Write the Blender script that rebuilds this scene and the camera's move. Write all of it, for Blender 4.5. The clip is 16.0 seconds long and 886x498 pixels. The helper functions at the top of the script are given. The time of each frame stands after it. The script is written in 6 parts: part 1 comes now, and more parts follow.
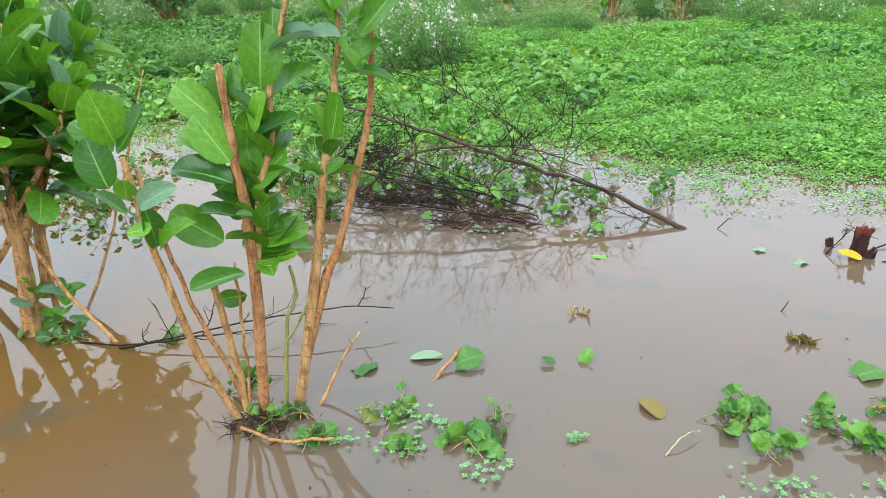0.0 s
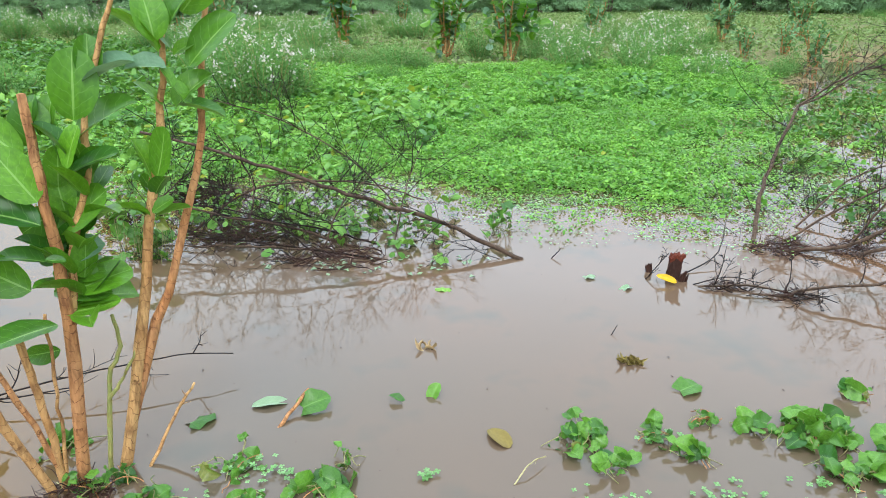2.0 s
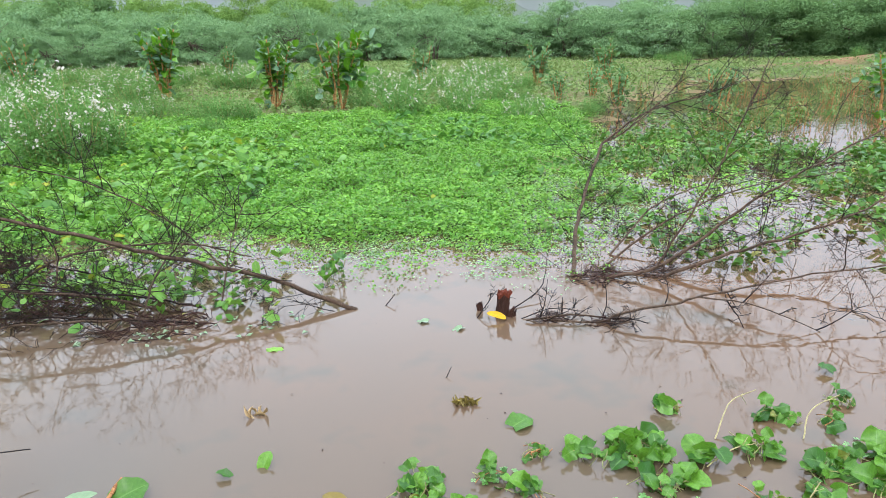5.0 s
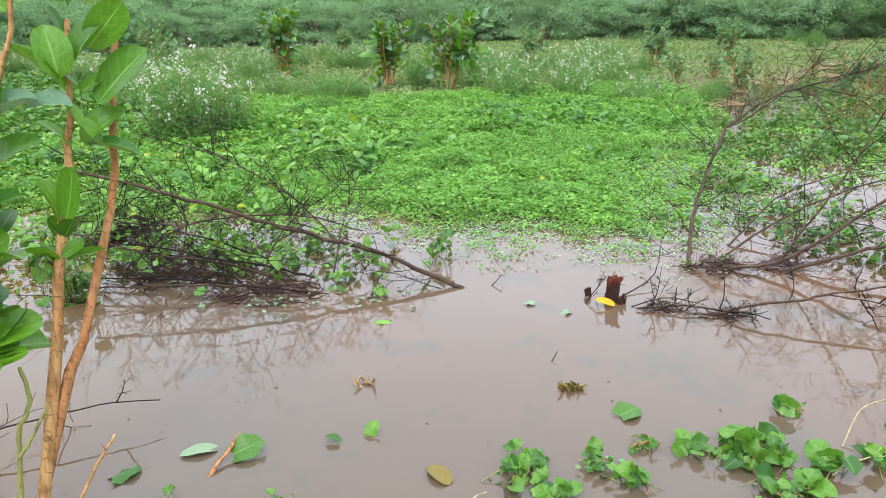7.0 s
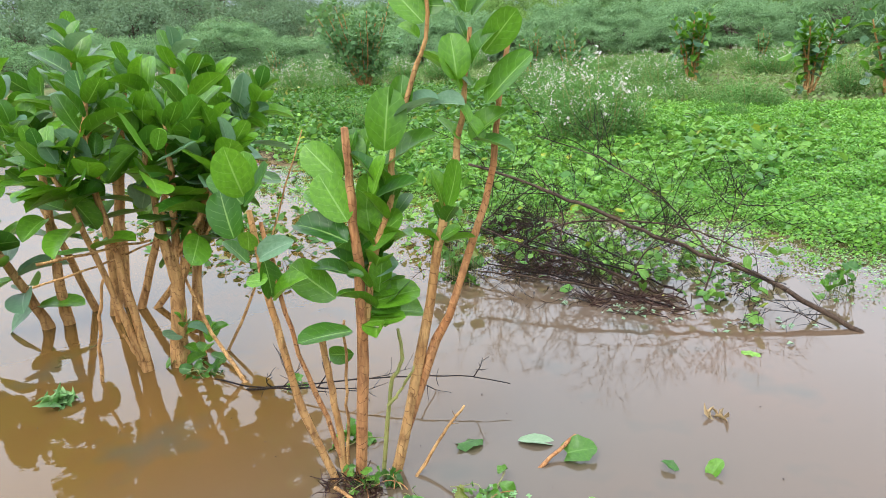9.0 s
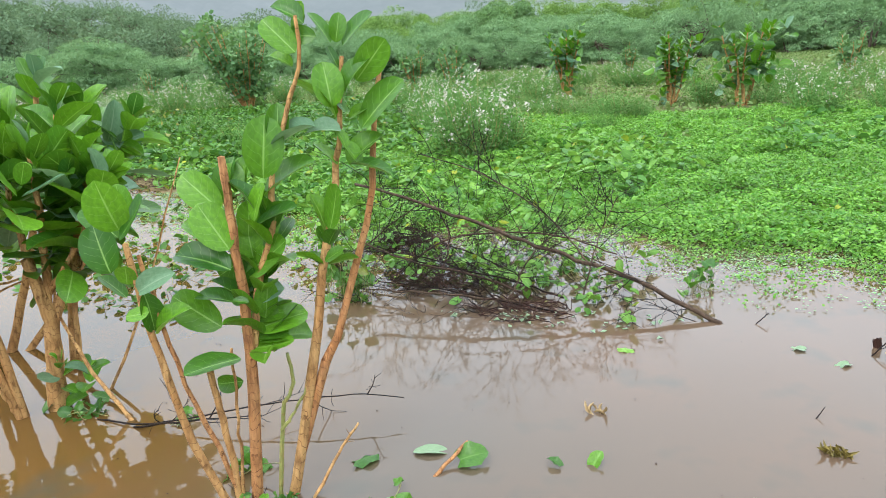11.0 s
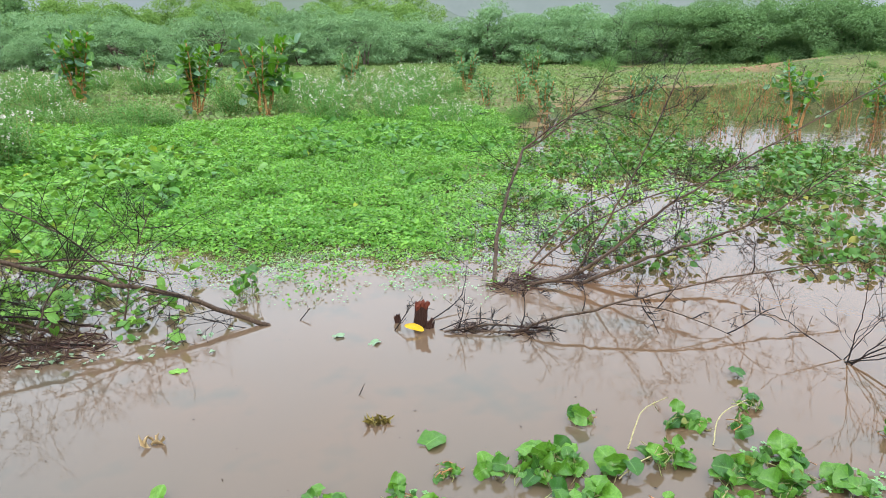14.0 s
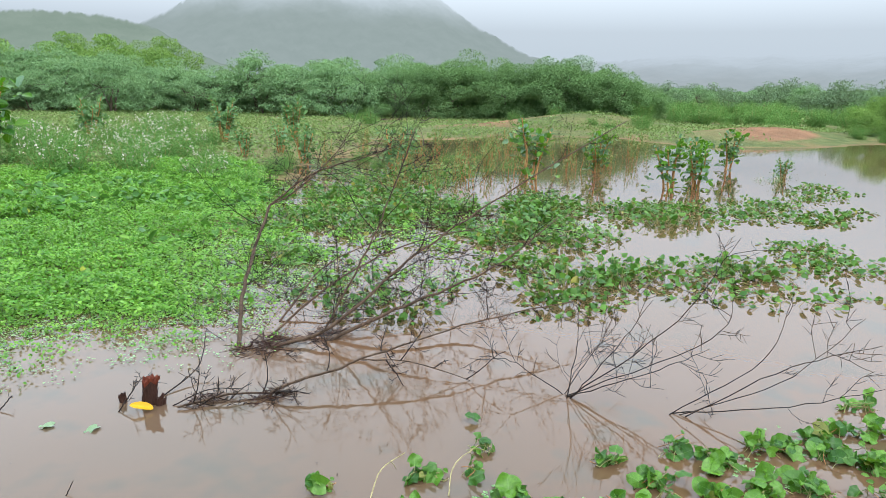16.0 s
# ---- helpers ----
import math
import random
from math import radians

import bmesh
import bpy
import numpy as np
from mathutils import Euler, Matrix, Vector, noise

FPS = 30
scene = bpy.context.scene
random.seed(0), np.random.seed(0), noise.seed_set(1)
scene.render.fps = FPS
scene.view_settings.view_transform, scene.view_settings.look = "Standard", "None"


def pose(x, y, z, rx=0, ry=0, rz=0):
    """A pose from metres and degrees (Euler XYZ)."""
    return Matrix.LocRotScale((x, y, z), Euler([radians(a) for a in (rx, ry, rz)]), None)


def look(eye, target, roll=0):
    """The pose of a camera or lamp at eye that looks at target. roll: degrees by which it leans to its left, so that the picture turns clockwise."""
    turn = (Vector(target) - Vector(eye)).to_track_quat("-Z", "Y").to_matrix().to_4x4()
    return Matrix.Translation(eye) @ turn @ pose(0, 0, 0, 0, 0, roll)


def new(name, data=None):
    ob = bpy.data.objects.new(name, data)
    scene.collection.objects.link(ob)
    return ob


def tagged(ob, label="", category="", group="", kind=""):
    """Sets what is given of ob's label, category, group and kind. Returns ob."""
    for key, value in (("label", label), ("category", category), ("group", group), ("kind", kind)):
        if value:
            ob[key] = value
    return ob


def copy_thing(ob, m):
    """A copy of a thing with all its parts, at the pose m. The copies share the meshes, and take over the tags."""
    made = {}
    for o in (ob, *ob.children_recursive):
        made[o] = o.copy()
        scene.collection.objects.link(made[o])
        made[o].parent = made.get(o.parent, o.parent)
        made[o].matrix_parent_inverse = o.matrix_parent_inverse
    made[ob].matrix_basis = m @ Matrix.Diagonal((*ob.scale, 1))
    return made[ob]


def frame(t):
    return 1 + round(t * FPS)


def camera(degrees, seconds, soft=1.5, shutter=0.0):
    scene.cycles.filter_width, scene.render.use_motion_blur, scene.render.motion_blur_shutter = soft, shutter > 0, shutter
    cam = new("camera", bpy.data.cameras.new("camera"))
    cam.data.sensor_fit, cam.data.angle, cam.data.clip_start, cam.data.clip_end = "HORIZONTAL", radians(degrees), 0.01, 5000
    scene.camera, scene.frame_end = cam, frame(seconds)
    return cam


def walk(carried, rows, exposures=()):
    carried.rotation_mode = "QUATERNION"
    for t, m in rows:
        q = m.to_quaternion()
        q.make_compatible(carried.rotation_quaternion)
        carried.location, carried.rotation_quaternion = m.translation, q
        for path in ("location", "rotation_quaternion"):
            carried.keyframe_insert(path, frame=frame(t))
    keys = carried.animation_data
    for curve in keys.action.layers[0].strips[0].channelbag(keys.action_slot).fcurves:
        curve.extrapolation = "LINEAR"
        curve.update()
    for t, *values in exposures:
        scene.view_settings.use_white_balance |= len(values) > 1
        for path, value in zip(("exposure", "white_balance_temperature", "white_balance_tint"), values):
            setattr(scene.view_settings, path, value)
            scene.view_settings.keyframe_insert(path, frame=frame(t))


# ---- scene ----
cam = camera(65.3, 16.0, soft=0.6)
PATH = [
    (0, (-0.121, -0.433, 1.358), (-0.321, 1.401, 0.584), -4.0),
    (0.5, (-0.126, -0.404, 1.351), (-0.119, 1.45, 0.601), -2.7),
    (1, (-0.127, -0.397, 1.352), (-0.009, 1.466, 0.635), -1.5),
    (1.5, (-0.119, -0.4, 1.352), (0.053, 1.469, 0.661), -0.2),
    (2, (-0.118, -0.399, 1.358), (0.132, 1.457, 0.656), -0.7),
    (2.5, (-0.103, -0.387, 1.357), (0.196, 1.471, 0.68), -1.7),
    (3, (-0.087, -0.405, 1.356), (0.253, 1.44, 0.663), -1.6),
    (3.5, (-0.045, -0.409, 1.375), (0.437, 1.424, 0.737), -1.4),
    (3.7, (-0.04, -0.406, 1.38), (0.522, 1.415, 0.775), -1.4),
    (5.8, (-0.009, -0.386, 1.37), (0.678, 1.398, 0.783), -1.2),
    (6, (-0.015, -0.389, 1.373), (0.626, 1.405, 0.763), -1.2),
    (6.5, (-0.04, -0.368, 1.361), (0.416, 1.481, 0.75), -1.9),
    (7, (-0.051, -0.366, 1.361), (0.345, 1.49, 0.729), -1.3),
    (7.5, (-0.08, -0.355, 1.352), (0.192, 1.505, 0.67), -2.2),
    (8, (-0.049, -0.341, 1.329), (-0.298, 1.521, 0.644), -2.5),
    (8.5, (0.05, -0.316, 1.333), (-0.544, 1.487, 0.702), -3.8),
    (8.7, (0.025, -0.312, 1.337), (-0.647, 1.477, 0.746), -3.7),
    (10.8, (0.067, -0.367, 1.364), (-0.536, 1.467, 0.841), -5.1),
    (11, (0.083, -0.369, 1.369), (-0.3, 1.517, 0.824), -4.3),
    (11.5, (0.002, -0.358, 1.37), (0.09, 1.572, 0.852), -2.5),
    (12, (-0.01, -0.345, 1.386), (0.288, 1.566, 0.877), -1.4),
    (12.5, (0.041, -0.344, 1.387), (0.554, 1.529, 0.909), -1.0),
    (13, (0.076, -0.335, 1.38), (0.735, 1.489, 0.891), -0.3),
    (13.5, (0.086, -0.343, 1.365), (0.827, 1.43, 0.813), -0.9),
    (14, (0.114, -0.347, 1.373), (0.964, 1.37, 0.796), -0.7),
    (14.5, (0.163, -0.355, 1.384), (1.15, 1.268, 0.758), 0.0),
    (15, (0.208, -0.371, 1.395), (1.386, 1.153, 0.855), 1.1),
    (15.5, (0.231, -0.377, 1.406), (1.51, 1.086, 0.932), 0.3),
    (16, (0.285, -0.395, 1.409), (1.675, 0.974, 0.97), 1.3),
]
walk(cam, [(t, look(eye, target, roll)) for t, eye, target, roll in PATH], exposures=[(0, 0.1, 6250, 9), (3.7, 0.1, 6350, 11), (6.5, 0.1, 6450, 15), (8, 0.1, 6500, 15), (11, 0.1, 6500, 11), (15, 0.08, 6500, 11), (16, -0.05, 6500, 10)])

# ---- light: overcast monsoon sky ----
world = bpy.data.worlds.new("overcast_sky")
scene.world = world
world.use_nodes = True
wn = world.node_tree
wn.nodes.clear()
w_out = wn.nodes.new("ShaderNodeOutputWorld")
w_bg = wn.nodes.new("ShaderNodeBackground")
w_sky = wn.nodes.new("ShaderNodeTexSky")
w_sky.sky_type = "NISHITA"
w_sky.sun_disc = False
w_sky.sun_elevation = radians(58)
w_sky.sun_rotation = radians(200)
w_sky.dust_density = 6.0
w_sky.air_density = 1.0
w_hsv = wn.nodes.new("ShaderNodeHueSaturation")
w_hsv.inputs["Saturation"].default_value = 0.22
w_mix = wn.nodes.new("ShaderNodeMix")
w_mix.data_type = "RGBA"
w_mix.inputs["Factor"].default_value = 0.7
w_mix.inputs["B"].default_value = (6.5, 7.6, 8.7, 1)
w_bg.inputs["Strength"].default_value = 0.1
wn.links.new(w_sky.outputs["Color"], w_hsv.inputs["Color"])
wn.links.new(w_hsv.outputs["Color"], w_mix.inputs["A"])
# an overcast sky is about three times as bright overhead as at the horizon
w_tc = wn.nodes.new("ShaderNodeTexCoord")
w_sep = wn.nodes.new("ShaderNodeSeparateXYZ")
w_up = wn.nodes.new("ShaderNodeMapRange")
for w_key, w_val in (("From Min", 0.085), ("From Max", 0.38), ("To Min", 1.2), ("To Max", 3.75)):
    w_up.inputs[w_key].default_value = w_val
w_mul = wn.nodes.new("ShaderNodeVectorMath")
w_mul.operation = "SCALE"
wn.links.new(w_tc.outputs["Generated"], w_sep.inputs[0])
wn.links.new(w_sep.outputs["Z"], w_up.inputs["Value"])
wn.links.new(w_mix.outputs["Result"], w_mul.inputs[0])
wn.links.new(w_up.outputs[0], w_mul.inputs["Scale"])
wn.links.new(w_mul.outputs[0], w_bg.inputs["Color"])
wn.links.new(w_bg.outputs["Background"], w_out.inputs["Surface"])

sun_data = bpy.data.lights.new("sun", "SUN")
sun_data.energy = 0.7
sun_data.angle = radians(25)
sun_data.color = (1.0, 0.97, 0.92)
sun = new("sun", sun_data)
sun.matrix_world = look((-10, -28, 50), (0, 0, 0))


# ---- small tools ----


def unit(v):
    v = np.asarray(v, float)
    return v / np.maximum(np.linalg.norm(v, axis=-1, keepdims=True), 1e-9)


def mesh_of(name, V, T, UV=None, smooth=True):
    me = bpy.data.meshes.new(name)
    V, T = np.asarray(V, np.float32), np.asarray(T, np.int32)
    me.vertices.add(len(V))
    me.vertices.foreach_set("co", V.ravel())
    me.loops.add(len(T) * 3)
    me.loops.foreach_set("vertex_index", T.ravel())
    me.polygons.add(len(T))
    me.polygons.foreach_set("loop_start", np.arange(len(T), dtype=np.int32) * 3)
    me.polygons.foreach_set("use_smooth", np.full(len(T), smooth))
    if UV is not None:
        layer = me.uv_layers.new(name="UVMap")
        layer.data.foreach_set("uv", np.asarray(UV, np.float32)[T.ravel()].ravel())
    me.update(calc_edges=True)
    me.validate()
    return me


class Geo:
    """Collects triangles into one mesh."""

    def __init__(self):
        self.v, self.t, self.uv, self.n = [], [], [], 0

    def add(self, V, T, UV):
        self.v.append(V), self.t.append(np.asarray(T) + self.n), self.uv.append(UV)
        self.n += len(V)

    def scatter(self, tpl, M):
        V, T, UV = tpl
        n, k = len(M), len(V)
        W = np.einsum("nij,kj->nki", M[:, :3, :3], V) + M[:, None, :3, 3]
        TT = (T[None] + (np.arange(n) * k)[:, None, None]).reshape(-1, 3)
        self.add(W.reshape(-1, 3), TT, np.tile(UV, (n, 1)))

    def mesh(self, name, smooth=True):
        return mesh_of(name, np.concatenate(self.v), np.concatenate(self.t), np.concatenate(self.uv), smooth)


def frames_of(pos, along, normal, scale):
    """Poses whose y runs along, whose z is near normal; scale: (n, 3)."""
    y = unit(along)
    z = normal - (normal * y).sum(-1, keepdims=True) * y
    z = unit(z)
    x = np.cross(y, z)
    M = np.zeros((len(pos), 4, 4))
    M[:, :3, 0], M[:, :3, 1], M[:, :3, 2] = x * scale[:, :1], y * scale[:, 1:2], z * scale[:, 2:3]
    M[:, :3, 3], M[:, 3, 3] = pos, 1
    return M


def blade(profile, segs, cross, fold=0.12, curl=0.18, ruffle=0.0, notch=0.0, seed=0):
    """A leaf one long and one wide at most, along +y, its face to +z."""
    rng = np.random.default_rng(seed)
    ph = rng.uniform(0, 6.28, 4)
    V, UV = [], []
    for i in range(segs + 1):
        s = 0.35 * i / segs + 0.65 * (1 - math.cos(math.pi * i / segs)) / 2
        w = profile(s)
        for j in range(cross + 1):
            u = j / cross
            x = (u - 0.5) * w
            a = abs(u - 0.5) * 2
            z = fold * abs(x) * 2 - curl * s * s + curl * 0.25 * s
            z += ruffle * a * (math.sin(s * 9 + ph[0] + (u > 0.5) * ph[1]) * 0.6 + math.sin(s * 17 + ph[2]) * 0.4)
            yy = s - notch * a * max(0.0, 1 - s * 4)
            V.append((x, yy, z)), UV.append((u, s))
    T = []
    for i in range(segs):
        for j in range(cross):
            a = i * (cross + 1) + j
            b = a + cross + 1
            T += [(a, a + 1, b + 1), (a, b + 1, b)]
    return np.array(V), np.array(T), np.array(UV)


def obovate(s):
    return 0.05 + 0.95 * (s ** 0.56) * ((1 - s) ** 0.46) * 2.03 if 0 < s < 1 else 0.05


def heart(s):
    return 1.02 * math.sqrt(max(0.0, 1 - (2 * (0.1 + 0.9 * s) - 1) ** 2)) * (1 - 0.12 * s) * 1.04 if s < 1 else 0.03


def lance(s):
    return math.sin(math.pi * min(1, 0.06 + 0.92 * s)) ** 0.8


def smooth_line(P, n):
    """Points along a smooth curve through P."""
    P = np.asarray(P, float)
    k = len(P) - 1
    Q = np.vstack([2 * P[0] - P[1], P, 2 * P[-1] - P[-2]])
    u = np.linspace(0, k, n)
    i = np.minimum(u.astype(int), k - 1)
    t = (u - i)[:, None]
    a, b, c, d = Q[i], Q[i + 1], Q[i + 2], Q[i + 3]
    return 0.5 * (2 * b + (c - a) * t + (2 * a - 5 * b + 4 * c - d) * t * t + (3 * b - a - 3 * c + d) * t ** 3)


def tube(P, R, sides=6, cap=True):
    P = np.asarray(P, float)
    n = len(P)
    R = np.broadcast_to(np.asarray(R, float), (n,))
    tan = unit(np.gradient(P, axis=0))
    ref = np.array([0.31, 0.17, 0.93]) if abs(tan[0][2]) < 0.8 else np.array([0.95, 0.2, 0.1])
    side = unit(np.cross(tan, ref))
    up = np.cross(side, tan)
    L = np.concatenate([[0], np.cumsum(np.linalg.norm(np.diff(P, axis=0), axis=1))])
    a = np.arange(sides) / sides * 2 * math.pi
    V = (P[:, None] + R[:, None, None] * (np.cos(a)[None, :, None] * side[:, None] + np.sin(a)[None, :, None] * up[:, None])).reshape(-1, 3)
    UV = np.stack([np.tile(np.arange(sides) / sides, n), np.repeat(L, sides)], 1)
    T = []
    for i in range(n - 1):
        for j in range(sides):
            p, q = i * sides + j, i * sides + (j + 1) % sides
            T += [(p, q, q + sides), (p, q + sides, p + sides)]
    if cap:
        V = np.vstack([V, P[-1:] + tan[-1:] * R[-1] * 0.3])
        UV = np.vstack([UV, [[0.5, L[-1]]]])
        e = (n - 1) * sides
        T += [(e + j, e + (j + 1) % sides, n * sides) for j in range(sides)]
    return V, np.array(T), UV


def stem_line(P, n, r0, r1, rng, wob=0.004, node=0.0):
    """A smooth, slightly crooked stem with swollen nodes."""
    Q = smooth_line(P, n)
    Q[1:-1] += rng.normal(0, wob, (n - 2, 3))
    R = np.linspace(r0, r1, n) * (1 + rng.normal(0, 0.04, n))
    if node:
        R[::3] *= 1 + node
    return Q, R


def part(name, data, material, parent, label="", m=None, kind=""):
    """One mesh object under a thing or under a part."""
    ob = new(name, data.mesh(name) if isinstance(data, Geo) else data)
    if not ob.data.materials:
        ob.data.materials.append(material)
    ob.parent = parent
    if m is not None:
        ob.matrix_basis = Matrix(m.tolist()) if isinstance(m, np.ndarray) else m
    return tagged(ob, label, kind=kind)


def thing(name, at, label, category, group="", turn=0.0):
    ob = new(name)
    ob.empty_display_size = 0.1
    ob.matrix_basis = pose(at[0], at[1], at[2], 0, 0, turn)
    return tagged(ob, label, category, group)


def solo(name, data, material, at, label, category="", group="", kind="", m=None):
    """A thing that is one mesh."""
    ob = new(name, data.mesh(name) if isinstance(data, Geo) else data)
    if not ob.data.materials:
        ob.data.materials.append(material)
    ob.matrix_basis = m if m is not None else pose(*at)
    return tagged(ob, label, category, group, kind)


# ---- materials ----
def shader(name):
    m = bpy.data.materials.new(name)
    m.use_nodes = True
    nt = m.node_tree
    return m, nt, nt.nodes["Principled BSDF"]


def node(nt, kind, **inputs):
    n = nt.nodes.new("ShaderNode" + kind)
    for key, value in inputs.items():
        n.inputs[key.replace("_", " ")].default_value = value
    return n


def calc(nt, op, a, b=0.5, c=None):
    n = nt.nodes.new("ShaderNodeMath")
    n.operation = op
    for i, v in enumerate((a, b, c)):
        if v is None:
            continue
        if isinstance(v, (int, float)):
            n.inputs[i].default_value = v
        else:
            nt.links.new(v, n.inputs[i])
    return n.outputs[0]


def blend(nt, fac, a, b, how="MIX"):
    n = nt.nodes.new("ShaderNodeMix")
    n.data_type = "RGBA"
    n.blend_type = how
    for key, v in (("Factor", fac), ("A", a), ("B", b)):
        sock = n.inputs[key] if key == "Factor" else [s for s in n.inputs if s.name == key and s.type == "RGBA"][0]
        if isinstance(v, (int, float)):
            sock.default_value = v
        elif isinstance(v, tuple):
            sock.default_value = (*v, 1)
        else:
            nt.links.new(v, sock)
    return [s for s in n.outputs if s.type == "RGBA"][0]


def cloud(nt, scale, detail=4.0, lo=0.35, hi=0.65, coord="Object", rough=0.55, stretch=None):
    """Noise from 0 to 1, its middle stretched between lo and hi."""
    tc = nt.nodes.new("ShaderNodeTexCoord")
    src = tc.outputs[coord]
    if stretch:
        mp = nt.nodes.new("ShaderNodeMapping")
        mp.inputs["Scale"].default_value = stretch
        nt.links.new(src, mp.inputs["Vector"])
        src = mp.outputs[0]
    n = node(nt, "TexNoise", Scale=scale, Detail=detail, Roughness=rough)
    nt.links.new(src, n.inputs["Vector"])
    r = nt.nodes.new("ShaderNodeMapRange")
    r.inputs["From Min"].default_value, r.inputs["From Max"].default_value = lo, hi
    nt.links.new(n.outputs["Fac"], r.inputs["Value"])
    return r.outputs[0]


def bump(nt, bsdf, height, strength, distance):
    b = node(nt, "Bump", Strength=strength, Distance=distance)
    nt.links.new(height, b.inputs["Height"])
    nt.links.new(b.outputs[0], bsdf.inputs["Normal"])


def chance(nt):
    """One random number per object and per loose piece."""
    a = nt.nodes.new("ShaderNodeObjectInfo").outputs["Random"]
    g = nt.nodes.new("ShaderNodeNewGeometry").outputs["Random Per Island"]
    return calc(nt, "FRACT", calc(nt, "ADD", a, g), 0.0)


def leaf_material(name, dark, light, vein=None, rough=0.45, clear=0.28, old=None, side=9.0, spot=9.0, gloss=0.22):
    m, nt, b = shader(name)
    r = chance(nt)
    c = blend(nt, r, dark, light)
    if old:
        c = blend(nt, calc(nt, "GREATER_THAN", r, 0.97), c, old)
    c = blend(nt, calc(nt, "MULTIPLY", cloud(nt, spot, 3.0), 0.45), c, tuple(v * 0.72 for v in dark))
    tc = nt.nodes.new("ShaderNodeTexCoord")
    sep = nt.nodes.new("ShaderNodeSeparateXYZ")
    nt.links.new(tc.outputs["UV"], sep.inputs[0])
    off = calc(nt, "ABSOLUTE", calc(nt, "SUBTRACT", sep.outputs["X"], 0.5), 0.0)
    if vein:
        mid = calc(nt, "LESS_THAN", off, calc(nt, "MULTIPLY_ADD", sep.outputs["Y"], -0.025, 0.035))
        wav = calc(nt, "ADD", calc(nt, "SUBTRACT", sep.outputs["Y"], calc(nt, "MULTIPLY", off, 0.55)), calc(nt, "MULTIPLY", cloud(nt, 5.0, 2.0), 0.04))
        ribs = calc(nt, "FRACT", calc(nt, "MULTIPLY", wav, side), 0.0)
        ribs = calc(nt, "MULTIPLY", calc(nt, "LESS_THAN", ribs, 0.075), calc(nt, "LESS_THAN", off, 0.4))
        c = blend(nt, calc(nt, "MULTIPLY", ribs, 0.2), c, vein)
        c = blend(nt, calc(nt, "MULTIPLY", mid, 0.55), c, vein)
        bump(nt, b, calc(nt, "MAXIMUM", ribs, mid), 0.3, 0.002)
    nt.links.new(c, b.inputs["Base Color"])
    b.inputs["Roughness"].default_value = rough
    b.inputs["Specular IOR Level"].default_value = gloss
    tr = nt.nodes.new("ShaderNodeBsdfTranslucent")
    nt.links.new(blend(nt, 0.5, c, (light[0] * 1.3, light[1] * 1.15, light[2] * 0.6)), tr.inputs["Color"])
    mix = node(nt, "MixShader", Fac=clear)
    nt.links.new(b.outputs[0], mix.inputs[1]), nt.links.new(tr.outputs[0], mix.inputs[2])
    nt.links.new(mix.outputs[0], nt.nodes["Material Output"].inputs["Surface"])
    return m


def bark_material(name, a, b_, c_, ring=0.0, rough=0.8, fine=60.0, gloss=0.15):
    m, nt, b = shader(name)
    c = blend(nt, cloud(nt, 9.0, 5.0), a, b_)
    c = blend(nt, calc(nt, "MULTIPLY", cloud(nt, fine, 4.0, 0.45, 0.7, stretch=(1, 1, 0.25)), 0.8), c, c_)
    h = cloud(nt, fine * 1.6, 4.0, stretch=(1, 1, 0.2))
    if ring:
        tc = nt.nodes.new("ShaderNodeTexCoord")
        sep = nt.nodes.new("ShaderNodeSeparateXYZ")
        nt.links.new(tc.outputs["UV"], sep.inputs[0])
        along = calc(nt, "ADD", sep.outputs["Y"], calc(nt, "MULTIPLY", cloud(nt, 14.0, 3.0), 0.05))
        scar = calc(nt, "LESS_THAN", calc(nt, "FRACT", calc(nt, "DIVIDE", along, ring), 0.0), 0.12)
        c = blend(nt, calc(nt, "MULTIPLY", scar, calc(nt, "MULTIPLY", cloud(nt, 45.0, 2.0, 0.3, 0.6), 0.85)), c, c_)
        h = calc(nt, "SUBTRACT", h, scar)
    nt.links.new(c, b.inputs["Base Color"])
    b.inputs["Roughness"].default_value = rough
    b.inputs["Specular IOR Level"].default_value = gloss
    bump(nt, b, h, 0.8, 0.005)
    return m


M_MILK = leaf_material("milkweed_leaf", (0.02, 0.1, 0.011), (0.15, 0.36, 0.02), vein=(0.32, 0.52, 0.14), rough=0.3, gloss=0.36, side=6.0, clear=0.3)
M_GLAUC = leaf_material("grey_milkweed_leaf", (0.08, 0.18, 0.1), (0.19, 0.33, 0.19), vein=(0.32, 0.43, 0.28), rough=0.4)
M_MILKFAR = leaf_material("shrub_leaf", (0.08, 0.185, 0.07), (0.18, 0.33, 0.12), rough=0.45)
M_CREEP = leaf_material("creeper_leaf", (0.022, 0.1, 0.014), (0.15, 0.34, 0.035), vein=(0.17, 0.33, 0.08), rough=0.36, gloss=0.4, old=(0.2, 0.2, 0.035), side=6.0)
M_WEED = leaf_material("weed_leaf", (0.032, 0.115, 0.018), (0.13, 0.285, 0.045), rough=0.38, old=(0.28, 0.26, 0.05))
M_MAT = leaf_material("carpet_leaf", (0.06, 0.22, 0.022), (0.258, 0.5, 0.08), rough=0.4, clear=0.3, spot=2.2)
M_MATDARK = leaf_material("dark_carpet_leaf", (0.045, 0.15, 0.025), (0.11, 0.27, 0.05), rough=0.4)
M_VINE = leaf_material("vine_leaf", (0.045, 0.16, 0.025), (0.26, 0.48, 0.085), vein=(0.24, 0.42, 0.1), rough=0.38, old=(0.4, 0.42, 0.04))
